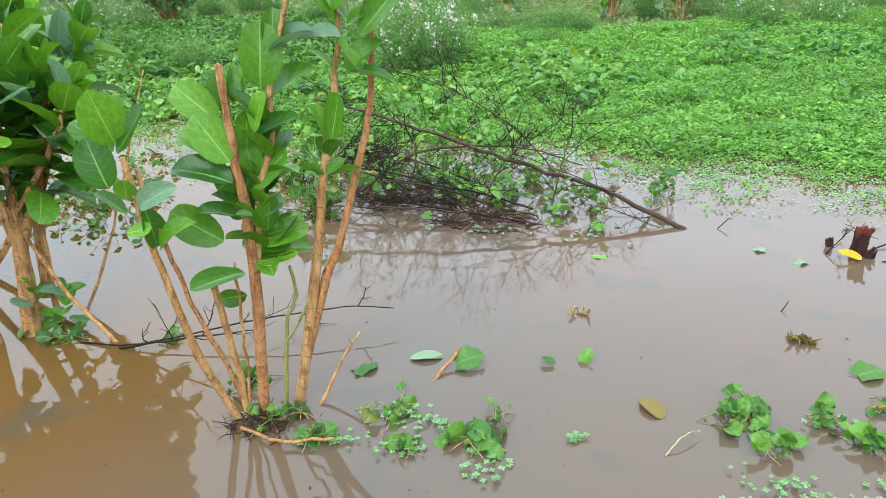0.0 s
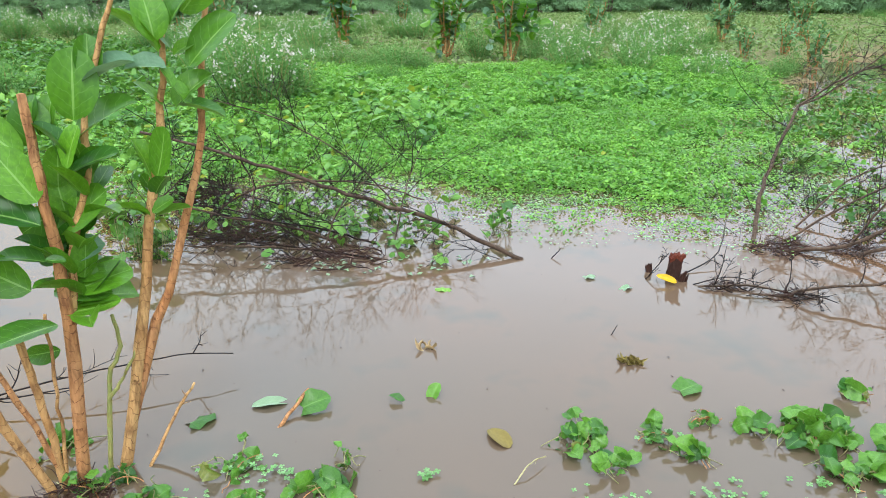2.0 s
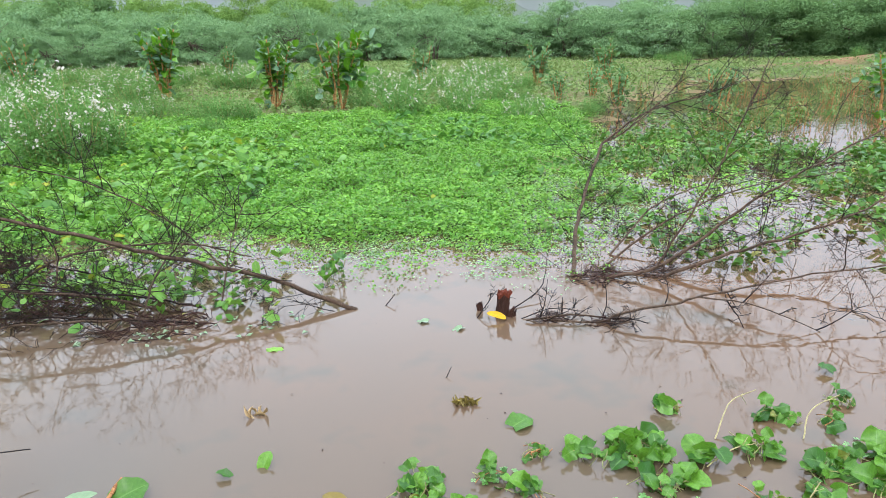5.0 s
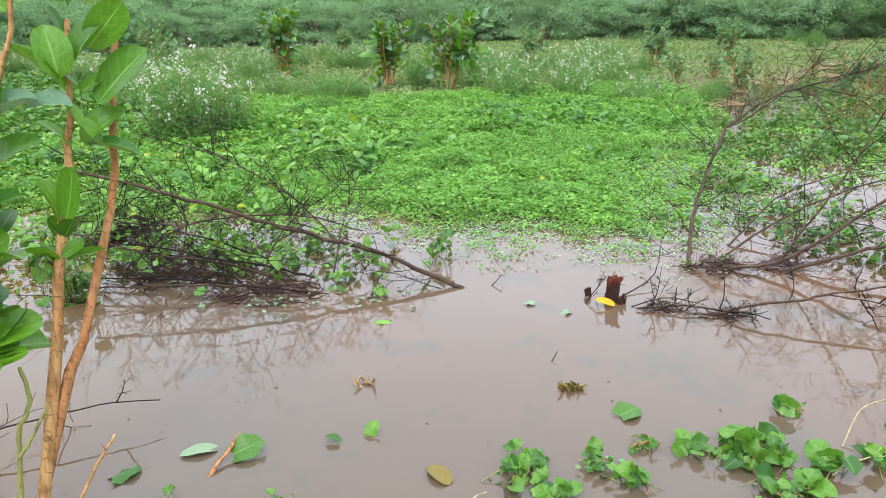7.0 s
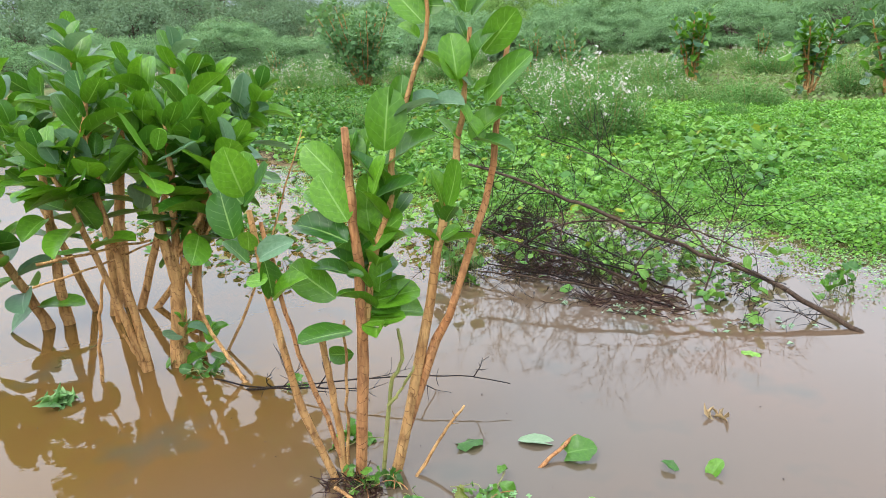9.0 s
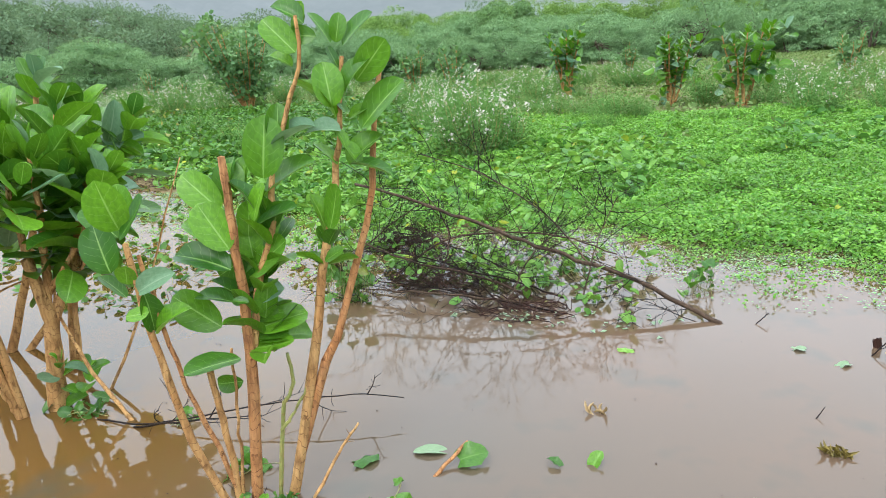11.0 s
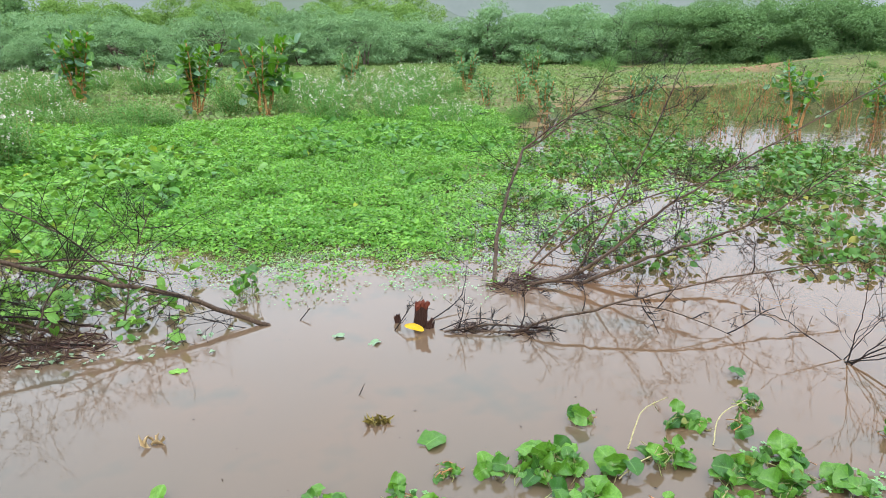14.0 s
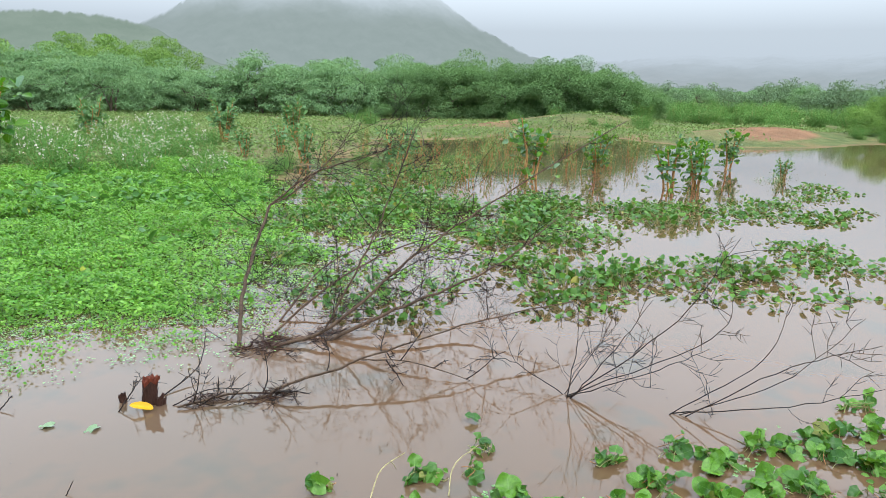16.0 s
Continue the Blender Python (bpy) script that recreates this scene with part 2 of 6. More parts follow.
M_FLOAT = leaf_material("floating_leaf", (0.1, 0.26, 0.06), (0.26, 0.42, 0.17), rough=0.22, clear=0.1, gloss=0.5)
M_CLOVER = leaf_material("clover_leaf", (0.09, 0.25, 0.05), (0.21, 0.39, 0.14), rough=0.3, clear=0.15, gloss=0.4)
M_PALE = leaf_material("pale_leaf", (0.18, 0.28, 0.15), (0.25, 0.34, 0.21), vein=(0.36, 0.42, 0.32), rough=0.35, clear=0.1)
M_BROWNLEAF = leaf_material("brown_leaf", (0.16, 0.12, 0.03), (0.26, 0.2, 0.05), rough=0.5, clear=0.1)
M_DRY = leaf_material("dry_leaf", (0.3, 0.2, 0.1), (0.42, 0.3, 0.15), rough=0.7, clear=0.1)
M_YELLOW = leaf_material("yellow_leaf", (0.62, 0.36, 0.008), (0.7, 0.42, 0.012), vein=(0.7, 0.48, 0.06), rough=0.4, clear=0.2)
M_FEATHER = leaf_material("feathery_leaf", (0.075, 0.2, 0.048), (0.2, 0.37, 0.115), rough=0.7, gloss=0.08)
M_PETAL = leaf_material("white_petal", (0.52, 0.46, 0.45), (0.7, 0.66, 0.63), rough=0.6, clear=0.3)
M_GRASS = leaf_material("grass_blade", (0.12, 0.21, 0.065), (0.25, 0.33, 0.13), rough=0.7, gloss=0.08)
# far tree greens are lifted paler, with distance haze put into the colour
M_ACACIA = leaf_material("acacia_leaf", (0.165, 0.3, 0.145), (0.245, 0.395, 0.195), rough=0.8, spot=0.6, gloss=0.03)
M_TREE = leaf_material("broad_tree_leaf", (0.14, 0.265, 0.075), (0.235, 0.375, 0.1), rough=0.8, spot=0.6, gloss=0.03)
# slope trees: the haze is painted in as a greyer green
M_SLOPE_HAZED = leaf_material("slope_tree_leaf", (0.14, 0.225, 0.13), (0.19, 0.285, 0.165), rough=0.8, spot=0.6, gloss=0.03)
M_TREEDARK = leaf_material("dark_tree_leaf", (0.115, 0.225, 0.09), (0.19, 0.32, 0.13), rough=0.8, spot=0.6, gloss=0.03)
M_STEM = bark_material("tan_stem_bark", (0.54, 0.32, 0.13), (0.43, 0.22, 0.08), (0.17, 0.08, 0.032), ring=0.034)
M_REDSTEM = bark_material("reddish_stem_bark", (0.42, 0.185, 0.07), (0.5, 0.26, 0.11), (0.15, 0.06, 0.028), ring=0.03)
M_GREENSTEM = bark_material("green_stem", (0.3, 0.31, 0.1), (0.24, 0.26, 0.08), (0.3, 0.24, 0.08), ring=0.05, rough=0.5)
M_TWIG = bark_material("dark_wet_twig", (0.014, 0.0078, 0.006), (0.028, 0.015, 0.011), (0.01, 0.01, 0.008), rough=0.6)
M_BRANCH = bark_material("brown_branch_bark", (0.06, 0.038, 0.025), (0.108, 0.07, 0.046), (0.033, 0.021, 0.014), rough=0.65)
M_LITTER = bark_material("wet_litter", (0.032, 0.014, 0.011), (0.075, 0.036, 0.026), (0.018, 0.009, 0.007), rough=0.6)
M_TRUNK = bark_material("tree_bark", (0.1, 0.075, 0.055), (0.16, 0.12, 0.09), (0.05, 0.035, 0.028), fine=20.0)
M_STUMP = bark_material("stump_bark", (0.03, 0.015, 0.011), (0.06, 0.027, 0.019), (0.04, 0.02, 0.015), rough=0.6)
M_CUT = bark_material("cut_red_wood", (0.13, 0.028, 0.013), (0.1, 0.026, 0.014), (0.09, 0.022, 0.014), rough=0.6)
M_STALK = bark_material("pale_dry_stalk", (0.46, 0.4, 0.2), (0.38, 0.33, 0.15), (0.26, 0.2, 0.1), rough=0.6)
M_RUNNER = bark_material("runner_stem", (0.24, 0.27, 0.09), (0.33, 0.3, 0.13), (0.2, 0.16, 0.08), rough=0.5)


BARE = ((23.5, 18.8, 5.5, 2.4), (26.0, 8.6, 3.6, 1.1), (11.5, 18.0, 2.0, 0.9))


def ground_material():
    m, nt, b = shader("wet_field_soil")
    grass = blend(nt, cloud(nt, 2.5, 6.0), (0.07, 0.1, 0.035), (0.14, 0.16, 0.06))
    grass = blend(nt, calc(nt, "MULTIPLY", cloud(nt, 0.35, 4.0, 0.42, 0.7), 0.7), grass, (0.2, 0.16, 0.075))
    red = blend(nt, cloud(nt, 1.2, 6.0), (0.28, 0.15, 0.085), (0.19, 0.105, 0.06))
    geo = nt.nodes.new("ShaderNodeNewGeometry")
    sep = nt.nodes.new("ShaderNodeSeparateXYZ")
    nt.links.new(geo.outputs["Position"], sep.inputs[0])
    # the bank towards the open pond is bare red earth in patches
    east = calc(nt, "SUBTRACT", calc(nt, "MULTIPLY", sep.outputs["X"], 0.042), 1.2)
    east = calc(nt, "SUBTRACT", east, calc(nt, "MAXIMUM", calc(nt, "MULTIPLY", calc(nt, "SUBTRACT", sep.outputs["X"], 30.0), 0.05), 0.0))
    patch = calc(nt, "ADD", calc(nt, "MULTIPLY", cloud(nt, 0.22, 5.0, 0.3, 0.7), 1.5), east)
    # a cut bank under the trees and a low spit by the pond are wholly bare
    for cx, cy, rx, ry in BARE:
        u = calc(nt, "POWER", calc(nt, "DIVIDE", calc(nt, "SUBTRACT", sep.outputs["X"], cx), rx), 2.0)
        v = calc(nt, "POWER", calc(nt, "DIVIDE", calc(nt, "SUBTRACT", sep.outputs["Y"], cy), ry), 2.0)
        near = calc(nt, "MAXIMUM", calc(nt, "SUBTRACT", 1.0, calc(nt, "ADD", u, v)), 0.0)
        patch = calc(nt, "ADD", patch, calc(nt, "MULTIPLY", near, 1.1))
    r = nt.nodes.new("ShaderNodeMapRange")
    r.inputs["From Min"].default_value, r.inputs["From Max"].default_value = 0.75, 1.25
    nt.links.new(patch, r.inputs["Value"])
    low = nt.nodes.new("ShaderNodeMapRange")
    low.inputs["From Min"].default_value, low.inputs["From Max"].default_value = 0.03, -0.02
    nt.links.new(sep.outputs["Z"], low.inputs["Value"])
    c = blend(nt, r.outputs[0], grass, red)
    c = blend(nt, low.outputs[0], c, (0.24, 0.14, 0.08))
    nt.links.new(c, b.inputs["Base Color"])
    b.inputs["Roughness"].default_value = 0.85
    b.inputs["Specular IOR Level"].default_value = 0.08
    bump(nt, b, cloud(nt, 7.0, 6.0), 0.8, 0.06)
    return m


def water_material():
    m, nt, b = shader("muddy_flood_water")
    geo = nt.nodes.new("ShaderNodeNewGeometry")
    sep = nt.nodes.new("ShaderNodeSeparateXYZ")
    nt.links.new(geo.outputs["Position"], sep.inputs[0])
    # muddy brown where milkweeds block the sky's reflection, painted in by position; greyer in the open
    sky_blocked = nt.nodes.new("ShaderNodeMapRange")
    sky_blocked.inputs["From Min"].default_value, sky_blocked.inputs["From Max"].default_value = -0.3, -1.6
    nt.links.new(calc(nt, "ADD", sep.outputs["X"], calc(nt, "MULTIPLY", cloud(nt, 0.8, 3.0), 0.6)), sky_blocked.inputs["Value"])
    c = blend(nt, cloud(nt, 0.3, 3.0, 0.38, 0.62), (0.096, 0.073, 0.05), (0.128, 0.077, 0.046))
    c = blend(nt, sky_blocked.outputs[0], c, (0.122, 0.065, 0.018))
    # redder towards the pond
    pondward = nt.nodes.new("ShaderNodeMapRange")
    pondward.inputs["From Min"].default_value, pondward.inputs["From Max"].default_value = 1.2, 2.6
    nt.links.new(sep.outputs["X"], pondward.inputs["Value"])
    c = blend(nt, calc(nt, "MULTIPLY", pondward.outputs[0], 0.75), c, (0.118, 0.063, 0.032))
    c = blend(nt, calc(nt, "MULTIPLY", cloud(nt, 2.4, 3.0, 0.55, 0.7), 0.6), c, (0.065, 0.064, 0.046))
    nt.links.new(c, b.inputs["Base Color"])
    b.inputs["Roughness"].default_value = 0.015
    b.inputs["IOR"].default_value = 1.49
    b.inputs["Specular IOR Level"].default_value = 0.5
    h = calc(nt, "ADD", cloud(nt, 5.0, 2.0, 0.2, 0.8), calc(nt, "MULTIPLY", cloud(nt, 22.0, 2.0, 0.2, 0.8), 0.25))
    bump(nt, b, h, 0.06, 0.01)
    return m


M_GROUND = ground_material()
M_WATER = water_material()


def mist_glow_material(name, low, high, z0, z1, soft=0.7):
    """A far hillside that glows by itself, monsoon mist put into its colour; its top fades clear, as if lost in the
    cloud.
    """
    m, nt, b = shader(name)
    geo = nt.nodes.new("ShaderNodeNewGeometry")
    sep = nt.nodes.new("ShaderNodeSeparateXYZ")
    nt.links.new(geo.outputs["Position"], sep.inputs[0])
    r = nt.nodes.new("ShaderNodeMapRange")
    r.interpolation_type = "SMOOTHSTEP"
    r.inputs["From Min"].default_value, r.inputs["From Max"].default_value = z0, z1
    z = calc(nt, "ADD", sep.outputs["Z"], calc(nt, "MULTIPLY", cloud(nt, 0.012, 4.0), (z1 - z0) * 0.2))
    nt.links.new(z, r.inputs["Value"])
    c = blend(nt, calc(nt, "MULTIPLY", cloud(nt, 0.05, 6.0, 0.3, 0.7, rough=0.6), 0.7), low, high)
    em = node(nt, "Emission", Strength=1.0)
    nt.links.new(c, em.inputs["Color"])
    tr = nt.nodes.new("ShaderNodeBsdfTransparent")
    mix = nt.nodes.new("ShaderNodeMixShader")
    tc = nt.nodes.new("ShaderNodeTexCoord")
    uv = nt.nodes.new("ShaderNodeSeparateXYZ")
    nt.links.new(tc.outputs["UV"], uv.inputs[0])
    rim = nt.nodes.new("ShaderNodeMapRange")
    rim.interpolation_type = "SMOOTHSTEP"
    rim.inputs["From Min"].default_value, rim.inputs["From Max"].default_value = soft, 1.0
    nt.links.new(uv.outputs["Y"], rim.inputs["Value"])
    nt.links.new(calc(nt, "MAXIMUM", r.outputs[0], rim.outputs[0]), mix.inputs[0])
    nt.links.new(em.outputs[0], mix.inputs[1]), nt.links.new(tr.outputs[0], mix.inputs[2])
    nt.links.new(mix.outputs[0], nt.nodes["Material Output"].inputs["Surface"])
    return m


# ---- ground, water, far hills ----
SHORE = np.array([(-300, 60), (-60, 30), (-20, 25), (-13, 17), (-9, 10.5), (-6, 8.6), (-3, 6.4), (0, 5.3), (2.2, 4.8), (3.2, 5.6), (4.6, 7.6), (5.5, 8.6), (7.5, 10.2), (10, 12.5), (14, 15), (20, 16.2), (21.5, 13),
                  (22, 10), (23.5, 8.2), (28, 6.4), (40, 3), (90, -12), (300, -60), (300, 500), (-300, 500)], float)


def inland(x, y):
    """Distance to the shore, positive on land."""
    p = np.stack([x, y], -1)
    best = np.full(x.shape, 1e9)
    inside = np.zeros(x.shape, bool)
    for a, b in zip(SHORE, np.roll(SHORE, -1, 0)):
        e = b - a
        t = np.clip(((p - a) @ e) / (e @ e), 0, 1)
        best = np.minimum(best, np.linalg.norm(p - (a + t[..., None] * e), axis=-1))
        cross = ((a[1] > y) != (b[1] > y)) & (x < (b[0] - a[0]) * (y - a[1]) / (b[1] - a[1] + 1e-12) + a[0])
        inside ^= cross
    return np.where(inside, best, -best)


def land_z(x, y):
    x, y = np.asarray(x, float), np.asarray(y, float)
    d = inland(x, y) + 0.7 * np.sin(x * 0.9 + 1.3 * np.sin(y * 0.7)) * np.cos(y * 0.8) + 0.3 * np.sin(x * 2.3 + y * 1.9)
    z = np.clip(d * 0.045, -0.35, 0.1) + np.clip(d - 3, 0, 40) * 0.004
    z += 9.5 * np.exp(-((x + 88) / 42) ** 2 - ((y - 96) / 38) ** 2)
    z += 0.55 * np.exp(-((x - 27) / 6) ** 2 - ((y - 17.5) / 1.6) ** 2) + 0.35 * np.exp(-((x - 27) / 4.5) ** 2 - ((y - 9.5) / 2.0) ** 2)
    z += 1.0 * np.exp(-((x - 100) / 34) ** 2 - ((y - 24) / 42) ** 2)
    z += np.clip(-y - 1.2, 0, 1.5) * 0.5
    return z


def build_ground():
    u = np.linspace(-1, 1, 281)
    gx = np.sinh(u * 5.2) / math.sinh(5.2) * 900 + 3
    v = np.linspace(-0.55, 1, 281)
    gy = np.sinh(v * 5.2) / math.sinh(5.2) * 1200 + 6
    X, Y = np.meshgrid(gx, gy)
    Z = land_z(X, Y)
    n = len(gx)
    V = np.stack([X, Y, Z], -1).reshape(-1, 3)
    i = np.arange((n - 1) * (n - 1))
    a = (i // (n - 1)) * n + i % (n - 1)
    T = np.concatenate([np.stack([a, a + 1, a + n + 1], 1), np.stack([a, a + n + 1, a + n], 1)])
    return solo("ground", mesh_of("ground", V, T, V[:, :2]), M_GROUND, (0, 0, 0), "wet grassy field with bare red earth banks beside flood water", "ground", kind="structure")


build_ground()


def build_water():
    """One level sheet, finer meshed close by; it ends under the bank behind the walker."""
    u = np.linspace(-1, 1, 61)
    gx = np.sinh(u * 5) / math.sinh(5) * 300 + 1
    v = np.linspace(0, 1, 45)
    gy = np.sinh(v * 4) / math.sinh(4) * 94
    X, G = np.meshgrid(gx, gy)
    Y = G - np.interp(X, (-300, 0, 300), (6, 4, 78)) * (1 - v[:, None])
    n = len(gx)
    V = np.stack([X, Y, np.zeros_like(X)], -1).reshape(-1, 3)
    i = np.arange((n - 1) * (len(gy) - 1))
    a = (i // (n - 1)) * n + i % (n - 1)
    T = np.concatenate([np.stack([a, a + 1, a + n + 1], 1), np.stack([a, a + n + 1, a + n], 1)])
    solo("water", mesh_of("water", V, T, V[:, :2]), M_WATER, (0, 0, 0), "shallow muddy brown flood water reflecting a grey sky", "flood water", kind="structure")


build_water()


def ridge(name, dist, skyline, depth, mat, label, seed):
    """A hillside whose skyline runs through (azimuth, elevation) degrees as seen from the pond."""
    rng = np.random.default_rng(seed)
    az = np.array([s[0] for s in skyline], float)
    el = np.array([s[1] for s in skyline], float)
    A = np.linspace(az[0], az[-1], 150)
    E = np.interp(A, az, el)
    E = E + 0.015 * rng.normal(0, 1, 150) * (E > 1) + 0.1 * np.convolve(rng.normal(0, 1, 150), np.ones(5) / 5, "same")
    rows = 14
    V = []
    for j in range(rows):
        s = j / (rows - 1)
        d = dist * (1 + depth * s)
        top = 1.4 + dist * (1 + depth) * np.tan(np.radians(E))
        z = -2 + (top + 2) * (s ** 0.85) + (rng.normal(0, 0.012, 150) * top if 0 < j < rows - 1 else 0)
        V.append(np.stack([d * np.sin(np.radians(A)), d * np.cos(np.radians(A)), z], -1))
    V = np.concatenate(V)
    UV = np.stack([np.tile(A / 90, rows), np.repeat(np.arange(rows) / (rows - 1), 150)], 1)
    i = np.arange((rows - 1) * 149)
    a = (i // 149) * 150 + i % 149
    T = np.concatenate([np.stack([a, a + 1, a + 151], 1), np.stack([a, a + 151, a + 150], 1)])
    return solo(name, mesh_of(name, V, T, UV), mat, (0, 0, 0), label, "hill", kind="structure")


# backdrop hills take no light: their misty tones are emitted
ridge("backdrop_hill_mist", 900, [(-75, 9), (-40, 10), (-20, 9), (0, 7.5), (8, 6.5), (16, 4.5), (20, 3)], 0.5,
      mist_glow_material("mist_hill_a", (0.34, 0.42, 0.46), (0.4, 0.48, 0.52), 80, 220), "dim grey hillside dissolving into low cloud", 3)
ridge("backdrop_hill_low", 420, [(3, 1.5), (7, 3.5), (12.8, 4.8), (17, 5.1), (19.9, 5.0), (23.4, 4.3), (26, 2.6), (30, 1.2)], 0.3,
      mist_glow_material("mist_hill_b", (0.26, 0.35, 0.3), (0.33, 0.42, 0.37), 60, 120, 0.93), "low green scrub hill in thin mist", 4)
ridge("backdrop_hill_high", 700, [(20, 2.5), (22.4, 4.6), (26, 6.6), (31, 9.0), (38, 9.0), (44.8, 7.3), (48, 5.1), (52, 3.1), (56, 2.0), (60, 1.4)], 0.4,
      mist_glow_material("mist_hill_c", (0.32, 0.4, 0.4), (0.37, 0.45, 0.455), 80, 165, 0.9), "wooded grey-green hill with its top in cloud", 5)
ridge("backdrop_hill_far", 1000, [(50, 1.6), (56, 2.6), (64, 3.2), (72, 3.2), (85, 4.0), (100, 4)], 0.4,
      mist_glow_material("mist_hill_d", (0.38, 0.45, 0.49), (0.44, 0.5, 0.54), 25, 95), "faint blue-grey hill base under the mist", 6)


# ---- leaf shapes ----
MILK = [blade(obovate, 9, 4, fold=f, curl=c, ruffle=0.015, seed=i) for i, (f, c) in enumerate(((0.16, 0.22), (0.1, 0.1), (0.22, 0.32), (0.05, -0.12)))]
MILK_ME = [mesh_of("leaf", *t) for t in MILK]
GLAUC_ME = [mesh_of("leaf", *t) for t in MILK]
HEART = [blade(heart, 8, 6, fold=f, curl=c, ruffle=r * 1.7, notch=0.16, seed=i) for i, (f, c, r) in enumerate(((0.12, 0.22, 0.06), (-0.15, 0.12, 0.07), (0.22, 0.25, 0.05), (0.05, -0.2, 0.09)))]
HEART_ME = [mesh_of("leaf", *t) for t in HEART]
HEART_SMALL = [blade(heart, 3, 2, fold=f, curl=c, notch=0.14, seed=i) for i, (f, c) in enumerate(((0.12, 0.2), (-0.1, 0.1), (0.3, 0.25)))]
OVAL_SMALL = [blade(obovate, 2, 2, fold=f, curl=c, seed=i) for i, (f, c) in enumerate(((0.15, 0.25), (0.3, 0.1), (-0.1, 0.3)))]
CHIP = (np.array([(0, 0, 0), (0.5, 0.45, 0.06), (0, 1, -0.12), (-0.5, 0.45, 0.06)]), np.array([(0, 1, 2), (0, 2, 3)]), np.array([(0.5, 0), (1, 0.45), (0.5, 1), (0, 0.45)]))
OVAL_MAT = [blade(obovate, 2, 1, curl=c) for c in (0.3, 0.1, -0.1)]
for me in MILK_ME:
    me.materials.append(M_MILK)
for me in GLAUC_ME:
    me.materials.append(M_GLAUC)
for me in HEART_ME:
    me.materials.append(M_CREEP)


def ball_dirs(rng, n, up=0.0):
    d = rng.normal(0, 1, (n, 3))
    d[:, 2] += up
    return unit(d)


# ---- far trees ----
def clumped_crown(rng, centres, radii, per, leaf, width, droop, flat=0.75):
    """Leaves in uneven clumps round the given centres."""
    g = Geo()
    C = np.repeat(centres, per, 0)
    n = len(C)
    d = ball_dirs(rng, n, 0.2)
    rad = np.repeat(radii, per)[:, None]
    P = C + d * rad * rng.uniform(0.3, 1.0, (n, 1)) ** 0.45 * np.array([1.25, 1.25, flat])
    along = d + rng.normal(0, 0.6, (n, 3))
    along[:, 2] -= droop
    nor = d * 1.3 + rng.normal(0, 0.3, (n, 3)) + np.array([0, 0, 0.6])
    L = leaf * rng.uniform(0.6, 1.3, n)
    g.scatter(CHIP, frames_of(P, along, nor, np.stack([L * width, L, L], 1)))
    return g


def tree(name, seed, height, spread, flat, leaf, width, per, mat, label, clumps=70, droop=0.5, disc=0.75, fat=1.0):
    rng = np.random.default_rng(seed)
    t = thing(name, (0, 0, 0), label, "tree", "trees at the far edge of the field")
    stems = Geo()
    n = clumps
    a = rng.uniform(0, 6.283, n)
    r = np.sqrt(rng.uniform(0, 1, n))
    top = height * (flat + (1 - flat) * np.sqrt(np.maximum(0, 1 - (r * 0.95) ** 2)))
    z = top * (1 - rng.uniform(0, 1, n) ** 1.1 * 0.88)
    C = np.stack([np.cos(a) * r * spread, np.sin(a) * r * spread, z], 1)
    C += rng.normal(0, 0.12, C.shape)
    C[:, 2] = np.maximum(C[:, 2], height * 0.1)
    for k in range(rng.integers(2, 5)):
        ang = rng.uniform(0, 6.283)
        e = np.array([math.cos(ang) * spread * 0.35, math.sin(ang) * spread * 0.35, height * 0.6])
        Q, R = stem_line([(rng.normal(0, 0.12), rng.normal(0, 0.12), -0.15), e * (0.4, 0.4, 0.5), e], 8, 0.07, 0.035, rng, 0.03)
        stems.add(*tube(Q, R, 6))
        for c in C[rng.choice(n, 5, False)]:
            Q, R = stem_line([e * 0.8, (e + c) / 2 + rng.normal(0, 0.1, 3), c], 6, 0.03, 0.008, rng, 0.02)
            stems.add(*tube(Q, R, 4))
    part("trunk", stems, M_TRUNK, t)
    part("crown", clumped_crown(rng, C, rng.uniform(0.3, 0.62, n) * height / 3 * fat, per, leaf, width, droop, disc), mat, t)
    return t


def stand(kinds, spots, seed, base=0.0):
    """One tree of each kind stays where it first falls; the rest are copies."""
    rng = np.random.default_rng(seed)
    first = set()
    for i, (x, y, s) in enumerate(spots):
        k = kinds[int(rng.integers(len(kinds)))]
        z = float(land_z(np.array([x]), np.array([y]))[0]) + base
        m = pose(x, y, z, 0, 0, float(rng.uniform(0, 360)))
        if k.name not in first:
            first.add(k.name)
            k.matrix_basis = m
            k.scale = (s, s, s)
        else:
            o = copy_thing(k, m)
            o.scale = (s * float(rng.uniform(0.9, 1.15)), s, s * float(rng.uniform(0.85, 1.1)))
    for k in kinds:
        if k.name not in first:
            for o in (*k.children_recursive, k):
                bpy.data.objects.remove(o)


def polar(az, d):
    return d * math.sin(math.radians(az)), d * math.cos(math.radians(az))


acacias = [tree("acacia_tree", s, 2.9, 2.4, 0.5, 0.15, 0.36, 270, M_ACACIA, "low spreading blue-green acacia with feathery drooping foliage", 46, 0.5, 0.42, 1.25) for s in (11, 12, 13, 14)]
rounds = [tree("scrub_tree", s, 4.3, 2.3, 0.4, 0.13, 0.62, 430, M_TREE, "rounded bright green scrub tree behind the acacias", 40, 0.3, 0.75, 1.05) for s in (21, 22, 23)]
darks = [tree("bushy_tree", s, 3.6, 2.6, 0.45, 0.11, 0.62, 560, M_TREEDARK, "dense dark green tree on the red earth bank", 52, 0.3, 0.8, 1.05) for s in (31, 32)]
